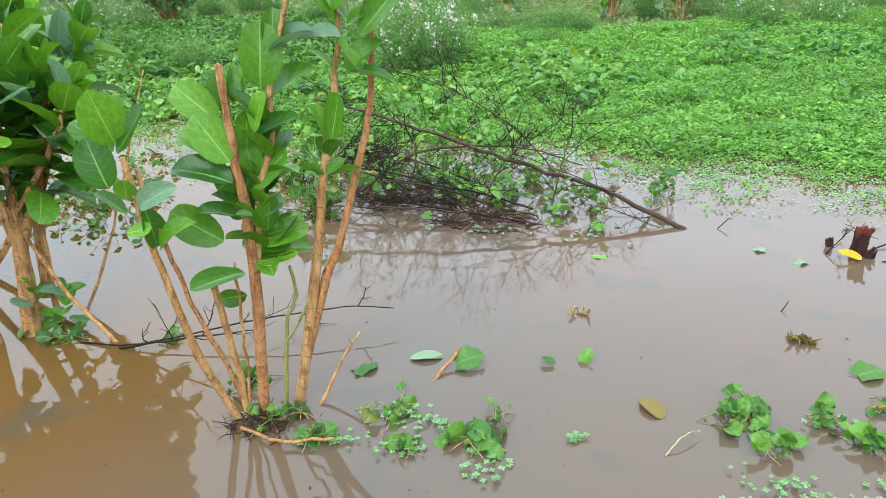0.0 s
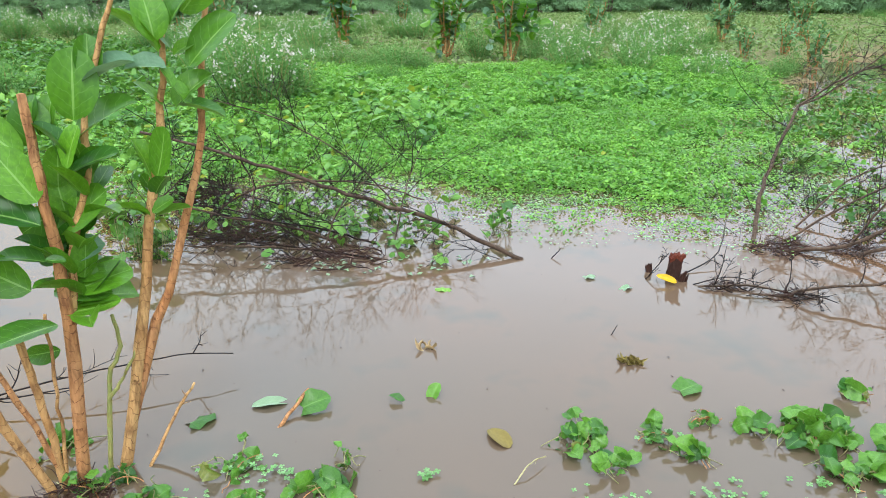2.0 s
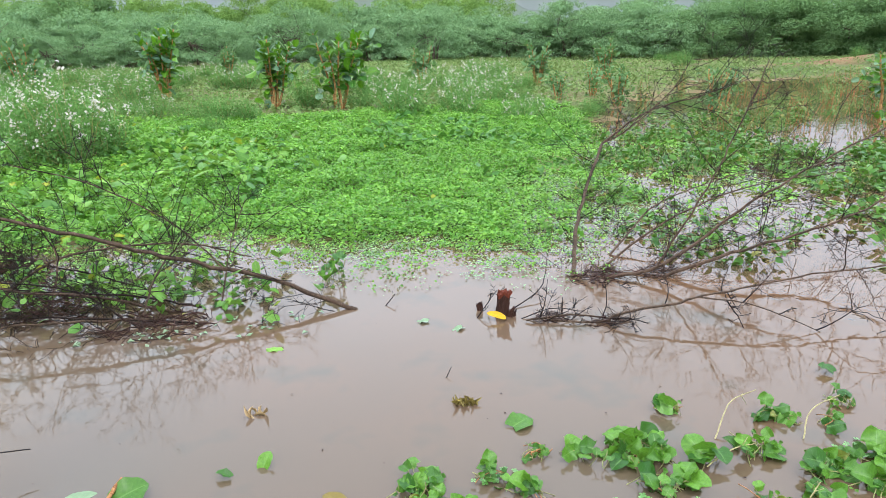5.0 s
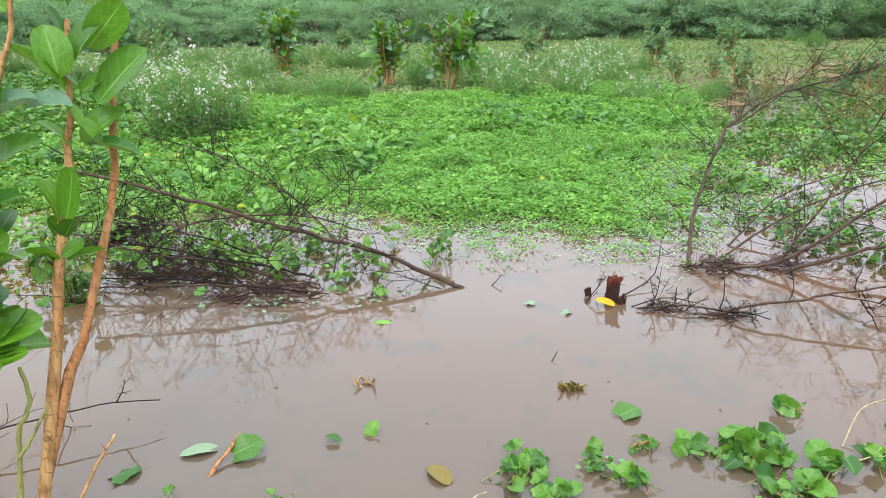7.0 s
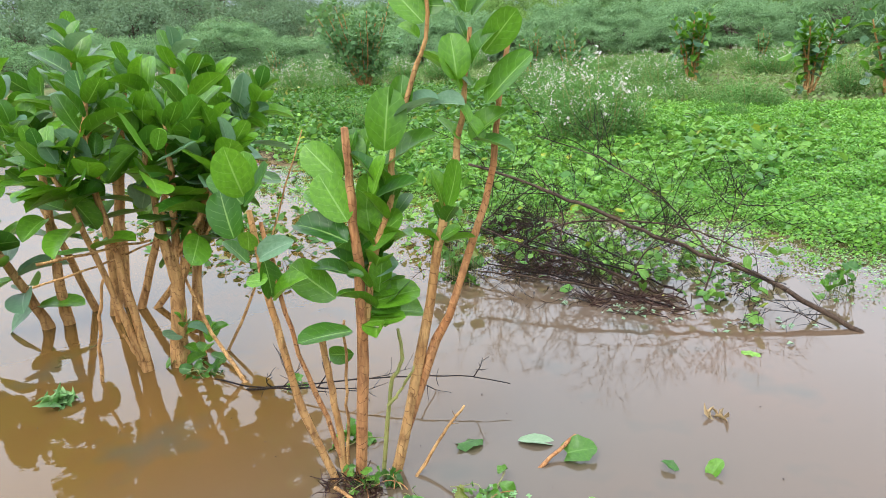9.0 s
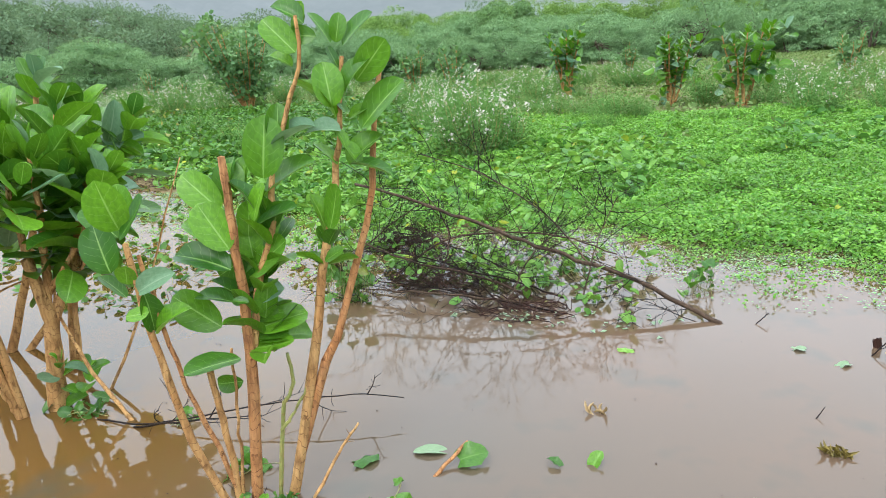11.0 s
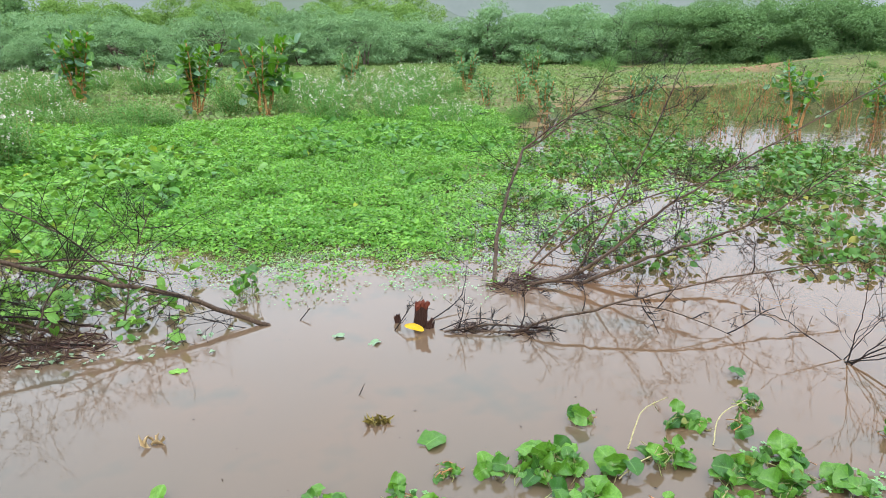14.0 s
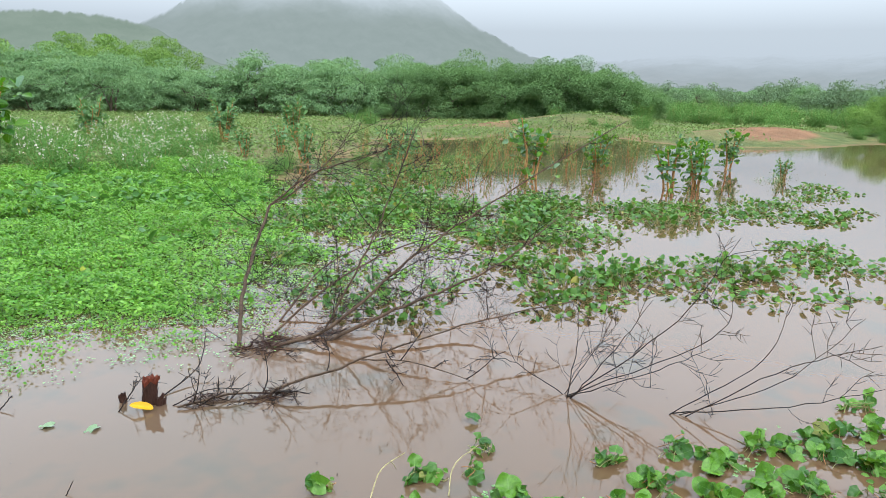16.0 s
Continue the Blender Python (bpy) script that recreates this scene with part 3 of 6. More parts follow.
specks = [tree("slope_tree", s, 4.3, 2.3, 0.4, 0.26, 0.6, 60, M_SLOPE_HAZED, "rounded green tree on the far wooded slope", 45, 0.3, 0.6, 1.3) for s in (24, 25)]
rng = np.random.default_rng(5)
spots = [(*polar(a + rng.normal(0, 0.5), 38 + rng.normal(0, 1.2)), rng.uniform(0.55, 0.95)) for a in np.arange(-26, 44, 2.6)]
spots += [(*polar(a + rng.normal(0, 0.8), 52 + rng.normal(0, 5)), rng.uniform(0.7, 1.1)) for a in np.arange(-64, -26, 2.0)]
spots += [(*polar(a + rng.normal(0, 0.6), 43 + rng.normal(0, 1.5)), rng.uniform(0.85, 1.05)) for a in np.arange(-28, 44, 2.8)]
spots += [(*polar(a + rng.normal(0, 0.6), 74 + rng.normal(0, 5)), rng.uniform(0.5, 0.68)) for a in np.arange(59, 92, 1.2)]
stand(acacias, spots, 1)
spots = [(*polar(a + rng.normal(0, 0.8), 53 + rng.normal(0, 3)), rng.uniform(0.82, 1.02)) for a in np.arange(-25, 25, 1.6)]
spots += [(*polar(a + rng.normal(0, 0.8), 62 + rng.normal(0, 3)), rng.uniform(0.85, 1.0)) for a in np.arange(-20, 23, 3.4)]
spots += [(*polar(11, 52), 1.1), (*polar(77.5, 33), 0.36), (*polar(79, 34), 0.38), (*polar(37.7, 37), 0.4)]
stand(rounds, spots, 2)
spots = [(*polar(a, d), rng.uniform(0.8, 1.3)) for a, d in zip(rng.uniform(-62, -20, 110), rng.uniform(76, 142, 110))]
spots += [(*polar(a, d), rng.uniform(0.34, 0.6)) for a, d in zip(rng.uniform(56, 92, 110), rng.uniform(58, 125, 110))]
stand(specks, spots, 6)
spots = [(*polar(a, d), s) for a, d, s in ((39.5, 38, 0.55), (42, 36, 0.6), (44.5, 37, 0.72), (47, 37, 0.86), (48.6, 38, 0.86), (51, 37, 0.72), (53, 38, 0.8), (55, 37, 0.88), (57.2, 37, 0.75), (59.5, 37, 0.65), (61.5, 40, 0.55), (-6.4, 47, 1.12), (-25, 44, 0.8), (-21, 45, 0.7))]
stand(darks, spots, 3)


# ---- flowering bushes of the field ----
def flower_bush(seed, h, w, flowers, label):
    rng = np.random.default_rng(seed)
    t = thing("flowering_bush", (0, 0, 0), label, "bush", "flowering bushes in the field")
    stems, leaves, petals = Geo(), Geo(), Geo()
    tips = []
    for k in range(22):
        a, r = rng.uniform(0, 6.283), math.sqrt(rng.uniform(0, 1)) * w
        tip = np.array([math.cos(a) * r, math.sin(a) * r, h * rng.uniform(0.5, 1.12) * (1 - 0.35 * (r / w) ** 2)])
        Q, R = stem_line([tip * (0.25, 0.25, 0) + (0, 0, -0.06), tip * (0.7, 0.7, 0.5), tip], 7, 0.008, 0.003, rng, 0.012)
        stems.add(*tube(Q, R, 3))
        tips.append(Q)
    n = 190
    for Q in tips:
        i = rng.uniform(1.0, 6, n)
        lo = Q[np.minimum(i.astype(int), 5)]
        P = lo + (Q[np.minimum(i.astype(int) + 1, 6)] - lo) * (i % 1)[:, None] + rng.normal(0, 0.085, (n, 3))
        P[:, 2] = np.maximum(P[:, 2], 0.02)
        d = ball_dirs(rng, n, 0.3)
        L = rng.uniform(0.022, 0.05, n)
        leaves.scatter(CHIP, frames_of(P, d, rng.normal(0, 0.6, (n, 3)) + (0, 0, 1), np.stack([L * 0.5, L, L], 1)))
        m = int(flowers * rng.uniform(0.4, 1.4))
        if m:
            P = Q[-1] + rng.normal(0, 0.028, (m, 3)) + np.array([0, 0, 0.05]) * rng.uniform(-1.2, 1.4, (m, 1))
            d = ball_dirs(rng, m, 0.4)
            L = rng.uniform(0.026, 0.05, m)
            petals.scatter(CHIP, frames_of(P, d, ball_dirs(rng, m, 0.6), np.stack([L * 0.75, L, L], 1)))
    part("branching", stems, M_GREENSTEM, t, kind="stuff")
    part("foliage", leaves, M_FEATHER, t, kind="stuff")
    if petals.n:
        part("bloom", petals, M_PETAL, t, "small white and pinkish flowers", kind="stuff")
    return t


def settle(kinds, spots, seed):
    stand(kinds, spots, seed, -0.02)


rng = np.random.default_rng(17)
white = [flower_bush(s, 0.75, 0.55, 8, "loose green bush dotted with white flowers, standing in the field") for s in (41, 42, 43)]
spots = [(3.5, 10.6, 0.95), (4.4, 10.2, 0.85), (5.2, 9.6, 0.62), (4.8, 11.3, 0.7), (5.8, 10.4, 0.5), (3.9, 12.4, 0.8), (5.5, 12.4, 0.9)]
spots += [(x, y, rng.uniform(0.7, 1.1)) for x, y in zip(rng.uniform(-4.5, 0.6, 13), rng.uniform(12.5, 19, 13))]
spots += [(*polar(a, d), rng.uniform(0.9, 1.35)) for a, d in zip(rng.uniform(-46, -14, 50), rng.uniform(23, 38, 50))]
spots += [(*polar(a, d), rng.uniform(0.7, 1.0)) for a, d in zip(rng.uniform(-12, 9, 26), rng.uniform(19, 31, 26))]
spots += [(*polar(a, d), rng.uniform(0.6, 0.95)) for a, d in zip(rng.uniform(12, 30, 14), rng.uniform(13, 22, 14))]
spots += [(-0.9, 9.2, 0.7), (-1.6, 9.8, 0.8), (-2.2, 10.6, 0.8), (-0.3, 12.4, 0.7)]
spots += [(13.2, 4.1, 0.6), (14.2, 4.3, 0.55), (15.4, 4.0, 0.5)]
spots += [(*polar(a, d), rng.uniform(0.8, 1.2)) for a, d in zip(rng.uniform(-46, -17, 20), rng.uniform(20, 32, 20))]
settle(white, spots, 4)
loose = [flower_bush(s, 1.05, 0.42, 9, "tall loose green bush with a few pale flowers at its tips") for s in (44, 45)]
settle(loose, [(-1.05, 7.9, 1.0), (-1.35, 8.1, 0.95), (-0.75, 8.3, 0.8)], 7)
plain = [flower_bush(s, 0.7, 0.5, 0, "feathery grey-green bush without flowers") for s in (51, 52)]
spots = [(0.75, 11.2, 0.85), (0.3, 11.5, 0.75), (1.1, 11.0, 0.6), (0.45, 9.6, 0.5), (2.4, 12.9, 0.9), (3.3, 12.6, 0.6), (5.6, 8.8, 0.5), (6.6, 9.8, 0.55), (7.3, 10.6, 0.5), (-4.4, 9.2, 0.9), (-7.4, 12.8, 0.8), (-5.6, 10.6, 0.7), (6.4, 11.9, 0.5)]
spots += [(x, y, rng.uniform(0.3, 0.5)) for x, y in zip(rng.uniform(7, 15, 34), rng.uniform(6.8, 13, 34)) if y < 4 + 0.75 * x and y > 3.5 + 0.3 * x]
spots += [(*polar(a, d), rng.uniform(0.5, 1.0)) for a, d in zip(rng.uniform(38, 80, 40), rng.uniform(28, 44, 40))]
spots += [(*polar(a, d), rng.uniform(0.9, 1.7)) for a, d in zip(rng.uniform(57, 79, 90), rng.uniform(35, 66, 90))]
spots += [(x, y, rng.uniform(0.35, 0.7)) for x, y in zip(rng.uniform(-3, 9, 26), rng.uniform(12.5, 24, 26)) if inland(np.array([x]), np.array([y]))[0] > 0.8]
settle(plain, spots, 5)


# ---- milkweed shrubs ----
JOIN = [None]
MILK_LOW = [blade(obovate, 3, 2, fold=f, curl=c) for f, c in ((0.16, 0.25), (0.1, 0.1), (0.05, -0.15))]


def leaf_at(plant, base, along, normal, length, rng, grey=0.12, width=0.6, far=False):
    lib = GLAUC_ME if rng.uniform() < grey else MILK_ME
    M = frames_of(np.array([base]), np.array([along]), np.array([normal]), np.array([[length * width, length, length]]))[0]
    if JOIN[0] is not None:
        return JOIN[0].scatter(MILK_LOW[int(rng.integers(3))], M[None])
    return part("leaf", lib[int(rng.integers(len(lib)))], M_MILK, plant, m=M)


def leaf_head(plant, tip, way, pairs, size, rng, pitch=(66, -8), gap=0.035, grey=0.12):
    """Opposite leaf pairs, each turned by a right angle, erect at the tip and spreading below."""
    way = unit(way)
    side = unit(np.cross(way, rng.normal(0, 1, 3)))
    other = np.cross(way, side)
    for i in range(pairs):
        f = i / max(1, pairs - 1)
        at = np.asarray(tip) - way * gap * i * (1 + 0.6 * f)
        el = math.radians(pitch[0] + (pitch[1] - pitch[0]) * f + rng.normal(0, 9))
        spin = i * math.pi / 2 + rng.normal(0, 0.25)
        for s in (0, math.pi):
            out = side * math.cos(spin + s) + other * math.sin(spin + s)
            d = out * math.cos(el) + way * math.sin(el)
            nrm = way * math.cos(el) - out * math.sin(el) + rng.normal(0, 0.15, 3)
            L = size * (0.45 + 0.55 * min(1, f * 2.2 + 0.1)) * rng.uniform(0.85, 1.12)
            leaf_at(plant, at + out * 0.008, d, nrm, L, rng, grey, 0.66)


def field_shrub(seed, h, stems, label, joined=False, spread=0.32, extra=0, leaf=0.19, grey=0.05, low=3):
    rng = np.random.default_rng(seed)
    JOIN[0] = Geo() if joined else None
    t = thing("milkweed_shrub", (0, 0, 0), label, "shrub", "milkweed shrubs in the field")
    for k in range(stems):
        a = k * 6.283 / stems + rng.normal(0, 0.3)
        r = h * rng.uniform(0.1, spread)
        tip = np.array([math.cos(a) * r, math.sin(a) * r, h * rng.uniform(0.72, 1.0)])
        Q, R = stem_line([(math.cos(a) * 0.06, math.sin(a) * 0.06, -0.08), tip * (0.45, 0.45, 0.4), tip], 8, 0.026, 0.01, rng, 0.012)
        s = part("stem", mesh_of("stem", *tube(Q, R, 6)), M_STEM, t)
        leaf_head(s, Q[-1], Q[-1] - Q[-2], 8, leaf, rng, gap=h * 0.045, grey=grey)
        leaf_head(s, Q[5] + rng.normal(0, h * 0.09, 3), rng.normal(0, 0.5, 3) + (0, 0, 1), 3, leaf * 0.95, rng, gap=h * 0.04, grey=grey)
        leaf_head(s, Q[4] + rng.normal(0, h * 0.1, 3) + (0, 0, 0.05), rng.normal(0, 0.5, 3) + (0, 0, 1), 2, leaf * 0.9, rng, gap=h * 0.04, grey=grey)
        for j in range(extra):
            leaf_head(s, Q[int(rng.integers(low, 8))] + rng.normal(0, h * 0.085, 3) * (1, 1, 0.5), rng.normal(0, 0.6, 3) + (0, 0, 1), 3, leaf, rng, gap=0.06, grey=grey)
    if joined:
        part("crown", JOIN[0], M_MILKFAR, t, kind="stuff")
    JOIN[0] = None
    return t


def place(shrubs, spots):
    for i, (x, y, s, turn) in enumerate(spots):
        k = shrubs[i % len(shrubs)]
        z = max(-0.05, float(land_z(np.array([x]), np.array([y]))[0]))
        m = pose(x, y, z, 0, 0, turn)
        o = k if i < len(shrubs) else copy_thing(k, m)
        o.matrix_basis = m
        o.scale = (s, s, s)


shrubs = [field_shrub(61, 1.35, 7, "leafy green milkweed shrub with bare orange-brown lower stems", grey=0.25, leaf=0.19, extra=1), field_shrub(62, 1.3, 6, "leafy green milkweed shrub with bare orange-brown lower stems", grey=0.25, leaf=0.19, extra=1)]
place(shrubs, [(1.85, 13.4, 1.0, 0), (2.95, 12.7, 1.1, 40), (-0.1, 17.5, 1.25, 100)])
shrubs = [field_shrub(65, 1.35, 8, "leafy green milkweed shrub with bare orange-brown lower stems", True), field_shrub(66, 1.3, 8, "leafy green milkweed shrub with bare orange-brown lower stems", True)]
place(shrubs, [(-13.4, 22.5, 0.8, 200), (8.9, 15.9, 0.85, 70), (1.7, 22, 0.85, 130),
               (-3.2, 19.2, 1.1, 20), (-4.6, 20.5, 1.15, 60), (6.3, 17.5, 0.85, 250), (11.3, 16.4, 0.85, 15), (-17.5, 27, 1.1, 80)])
place([field_shrub(69, 2.6, 17, "old spreading milkweed shrub with a narrow reddish-brown base", True, 0.56, 13)], [(-9.6, 19.6, 1.0, 0)])
tall = [field_shrub(63, 1.05, 4, "young milkweed shrub standing in the flood water", False, 0.32, 3, 0.125, 0.4, 2), field_shrub(64, 1.0, 4, "young milkweed shrub standing in the flood water", False, 0.3, 3, 0.125, 0.4, 2)]
place(tall, [(9.9, 7.0, 1.05, 0), (11.7, 6.8, 0.9, 90), (10.6, 4.75, 0.85, 180), (12.6, 5.3, 0.85, 30), (11.0, 4.5, 0.8, 220), (14.6, 5.5, 0.95, 60)])
tall = [field_shrub(67, 1.0, 4, "young milkweed shrub standing in the flood water", True, 0.32, 3, 0.125, 0.3, 2), field_shrub(68, 0.9, 5, "young milkweed shrub standing in the flood water", True, 0.32, 3, 0.125, 0.3, 2)]
place(tall, [(9.0, 9.6, 0.9, 140), (8.1, 11.2, 0.9, 10), (10.4, 10.8, 0.8, 77), (14.0, 4.2, 0.5, 120), (8.7, 13.0, 0.8, 0), (7.6, 12.6, 0.7, 45)])


# ---- creeping carpet of small leaves on the wet ground ----
def edge_of_carpet(x):
    e = np.interp(x, (-9, -5, -3.5, -2.2, -1, 0, 0.7, 1.5, 2.2, 3.2, 5, 6.5, 9), (8.5, 7.2, 5.9, 5.1, 4.85, 4.5, 4.1, 3.95, 3.7, 4.3, 6.8, 9.0, 14))
    return e + 0.22 * np.sin(x * 2.1 + 1.0) + 0.12 * np.sin(x * 5.3)


def vnoise(x, y, s, seed=0):
    """Smooth noise from 0 to 1."""
    r = np.random.default_rng(seed)
    g = r.uniform(0, 1, (64, 64))
    u, v = (x / s) % 63, (y / s) % 63
    i, j = u.astype(int), v.astype(int)
    a, b = u - i, v - j
    a, b = a * a * (3 - 2 * a), b * b * (3 - 2 * b)
    return (g[i, j] * (1 - a) + g[i + 1, j] * a) * (1 - b) + (g[i, j + 1] * (1 - a) + g[i + 1, j + 1] * a) * b


def carpet(name, n, box, leaf, mats, cover, lift, label, tpls, seed, tilt=0.7):
    rng = np.random.default_rng(seed)
    x, y = rng.uniform(box[0], box[1], n), rng.uniform(box[2], box[3], n)
    keep = rng.uniform(0, 1, n) < cover(x, y)
    x, y = x[keep], y[keep]
    n = len(x)
    z = np.maximum(land_z(x, y), 0.0) + lift * (0.35 * vnoise(x, y, 0.45, seed) + 0.75 * vnoise(x, y, 0.13, seed + 1)) * rng.uniform(0.15, 1.0, n) + 0.006
    L = leaf * rng.uniform(0.55, 1.3, n)
    d = ball_dirs(rng, n)
    d[:, 2] = d[:, 2] * tilt * 0.6
    nor = np.array([0, 0, 1.0]) + rng.normal(0, tilt * 0.5, (n, 3))
    M = frames_of(np.stack([x, y, z], 1), d, nor, np.stack([L * 0.8, L, L], 1))
    g = Geo()
    pick = rng.integers(0, len(tpls), n)
    for k, tpl in enumerate(tpls):
        g.scatter(tpl, M[pick == k])
    return solo(name, g, mats, (0, 0, 0), label, "creeping plants", kind="stuff")


def ramp(v, a, b):
    return np.clip((v - a) / (b - a), 0, 1)


def thick(x, y):
    e = edge_of_carpet(x)
    c = ramp(y - e, -0.15, 0.8 + 1.3 * ramp(x, 2.1, 3.0))
    c = np.clip(c * 1.15 - (1 - c) * 0.9 * vnoise(x, y, 0.13, 3), 0.0, 1)
    return c * ramp(x, -9.5, -7) * (1 - ramp(y, 9.5, 11.5) * 0.6)


carpet("carpet_plants", 290000, (-3.2, 6.2, 3.4, 7.2), 0.027, M_MAT, lambda x, y: thick(x, y) * (1 - 0.75 * ramp(-x, 0.9, 2.0)), 0.19, "dense bright green carpet of small creeping water plants", OVAL_MAT, 71)
carpet("far_carpet_plants", 420000, (-3.2, 6.8, 7.2, 11.5), 0.034, M_MAT, lambda x, y: thick(x, y) * (1 - 0.75 * ramp(-x, 0.9, 2.0)), 0.2, "dense bright green carpet of small creeping water plants", [CHIP], 70)
carpet("left_carpet_plants", 60000, (-9.5, 0.3, 3.8, 12.5), 0.07, M_VINE, lambda x, y: thick(x, y) * ramp(-x, -0.2, 1.8) * (0.35 + 0.65 * (vnoise(x, y, 0.5, 9) > 0.3)), 0.2, "tangle of broad-leaved creepers on wet ground", HEART_SMALL, 72, 0.9)
carpet("dark_creepers", 15000, (-9.5, 6.5, 5.5, 10.5), 0.095, M_MATDARK, lambda x, y: thick(x, y) * ((vnoise(x, y, 0.55, 21) > 0.72) | ((np.abs(y - 7.7 + 0.1 * x) < 0.35) & (x > 2.2) & (x < 5)) | ((np.hypot(x - 2.6, y - 7.9) < 0.4))), 0.22, "darker broad-leaved creepers rising from the carpet", HEART_SMALL, 73, 0.9)
carpet("bright_creepers", 2600, (-1.2, 1.8, 6.0, 8.8), 0.1, M_VINE, lambda x, y: np.exp(-((x - 0.3) / 0.7) ** 2 - ((y - 7.2) / 0.8) ** 2) + np.exp(-((x + 0.7) / 0.4) ** 2 - ((y - 6.0) / 0.4) ** 2), 0.3, "clump of large bright yellow-green creeper leaves", HEART_SMALL, 74, 0.8)
carpet("carpet_sprouts", 5200, (-0.8, 4.2, 4.4, 9.5), 0.062, M_VINE, lambda x, y: thick(x, y) * (vnoise(x, y, 0.24, 61) > 0.8), 0.2, "taller broad-leaved sprouts scattered through the carpet", HEART_SMALL, 83, 0.9)
carpet("floating_fringe", 190000, (-5.5, 4.2, 2.7, 7.0), 0.015, M_FLOAT, lambda x, y: ramp(y - edge_of_carpet(x), -0.9 - 0.5 * ramp(-x, 0, 1.5), 0.1) * (1 - ramp(y - edge_of_carpet(x), 0.7, 1.6)) * (vnoise(x, y, 0.1, 31) > 0.5), 0.006, "pale floating water weed along the carpet's edge", OVAL_MAT, 75, 0.12)
carpet("brush_creepers", 2600, (-2.0, 0.6, 3.1, 4.5), 0.06, M_VINE, lambda x, y: np.exp(-((y - 3.75 + 0.35 * x) / 0.4) ** 2) * (vnoise(x, y, 0.16, 35) > 0.6), 0.3, "bright creeper leaves scattered through the fallen brush", HEART_SMALL, 81, 0.9)
carpet("drift_leaves", 260, (-0.7, 0.6, 2.72, 3.15), 0.03, M_PALE, lambda x, y: np.exp(-((y - 3.0 + 0.2 * x) / 0.12) ** 2) * (vnoise(x, y, 0.1, 37) > 0.4), 0.004, "pale drifted leaves floating at the foot of the brush", OVAL_SMALL, 85, 0.1)
carpet("log_creepers", 600, (-0.9, 0.35, 2.9, 4.0), 0.05, M_VINE, lambda x, y: np.exp(-((y - 3.34 + 0.5 * x) / 0.16) ** 2) * (vnoise(x, y, 0.12, 36) > 0.5), 0.22, "bright round creeper leaves along the fallen branch", HEART_SMALL, 84, 0.9)
carpet("edge_sprigs", 130000, (-5.5, 4.2, 2.8, 6.0), 0.02, M_MAT, lambda x, y: ramp(y - edge_of_carpet(x), -0.85 - 0.5 * ramp(-x, 0, 1.5), 0.15) * (1 - ramp(y - edge_of_carpet(x), 0.5, 0.9)) * (vnoise(x, y, 0.11, 33) > 0.6 - 0.3 * ramp(y - edge_of_carpet(x), -0.5, 0.4)), 0.06, "loose bright green sprigs floating off the carpet's edge", OVAL_MAT, 80, 0.8)
carpet("floating_weed", 60000, (2.0, 7.0, 3.1, 7.6), 0.018, M_FLOAT, lambda x, y: (1 - ramp(y - edge_of_carpet(x), 0.2, 1.0)) * (vnoise(x, y, 0.14, 51) > 0.5) * ramp(vnoise(x, y, 0.7, 52), 0.25, 0.6), 0.02, "patchy pale green floating weed on open water", OVAL_MAT, 78, 0.3)
carpet("sparse_carpet", 22000, (2.0, 6.6, 3.3, 7.8), 0.04, M_MAT, lambda x, y: (1 - ramp(y - edge_of_carpet(x), 0.2, 1.2)) * (vnoise(x, y, 0.18, 53) > 0.58) * ramp(y, 3.3, 4.2), 0.07, "loose sprigs of creeping plants on the water", OVAL_MAT, 79)
carpet("field_creepers", 34000, (-13, -1.2, 8.6, 19), 0.1, M_WEED, lambda x, y: ramp(-x, 1.2, 3.5) * (0.25 + 0.75 * (vnoise(x, y, 0.8, 45) > 0.35)) * ramp(y + 0.4 * x, 4.5, 6.5), 0.3, "rank green creepers and herbs over the wet field", HEART_SMALL, 82, 0.9)
carpet("bank_plants", 80000, (12, 40, 8, 40), 0.09, M_GRASS, lambda x, y: ramp(land_z(x, y), 0.0, 0.05) * (vnoise(x, y, 1.1, 43) > 0.35) * np.prod([ramp(np.hypot((x - cx) / rx, (y - cy) / ry), 0.55, 1.0) for cx, cy, rx, ry in BARE], 0), 0.12, "patchy grass and herbs on the pond bank", [CHIP], 77, 1.2)
carpet("shore_plants", 130000, (-16, 16, 8.2, 36), 0.09, M_GRASS, lambda x, y: ramp(land_z(x, y), 0.0, 0.06) * (0.25 + 0.75 * vnoise(x, y, 0.6, 41)) * (1 - 0.5 * ramp(x - 0.3 * y, 2.5, 6)), 0.12, "low bright grass and herbs of the field", [CHIP, CHIP], 76, 1.2)


# ---- the milkweed that stands in the water close by ----
STEMS = []


def stem_part(plant, P, r0, r1, rng, mat=None, n=14, sides=9, wob=0.003, label=""):
    Q, R = stem_line(P, n, r0, r1, rng, wob, 0.06)
    STEMS.append(part("stem", mesh_of("stem", *tube(Q, R, sides)), mat or M_STEM, plant, label))
    return Q


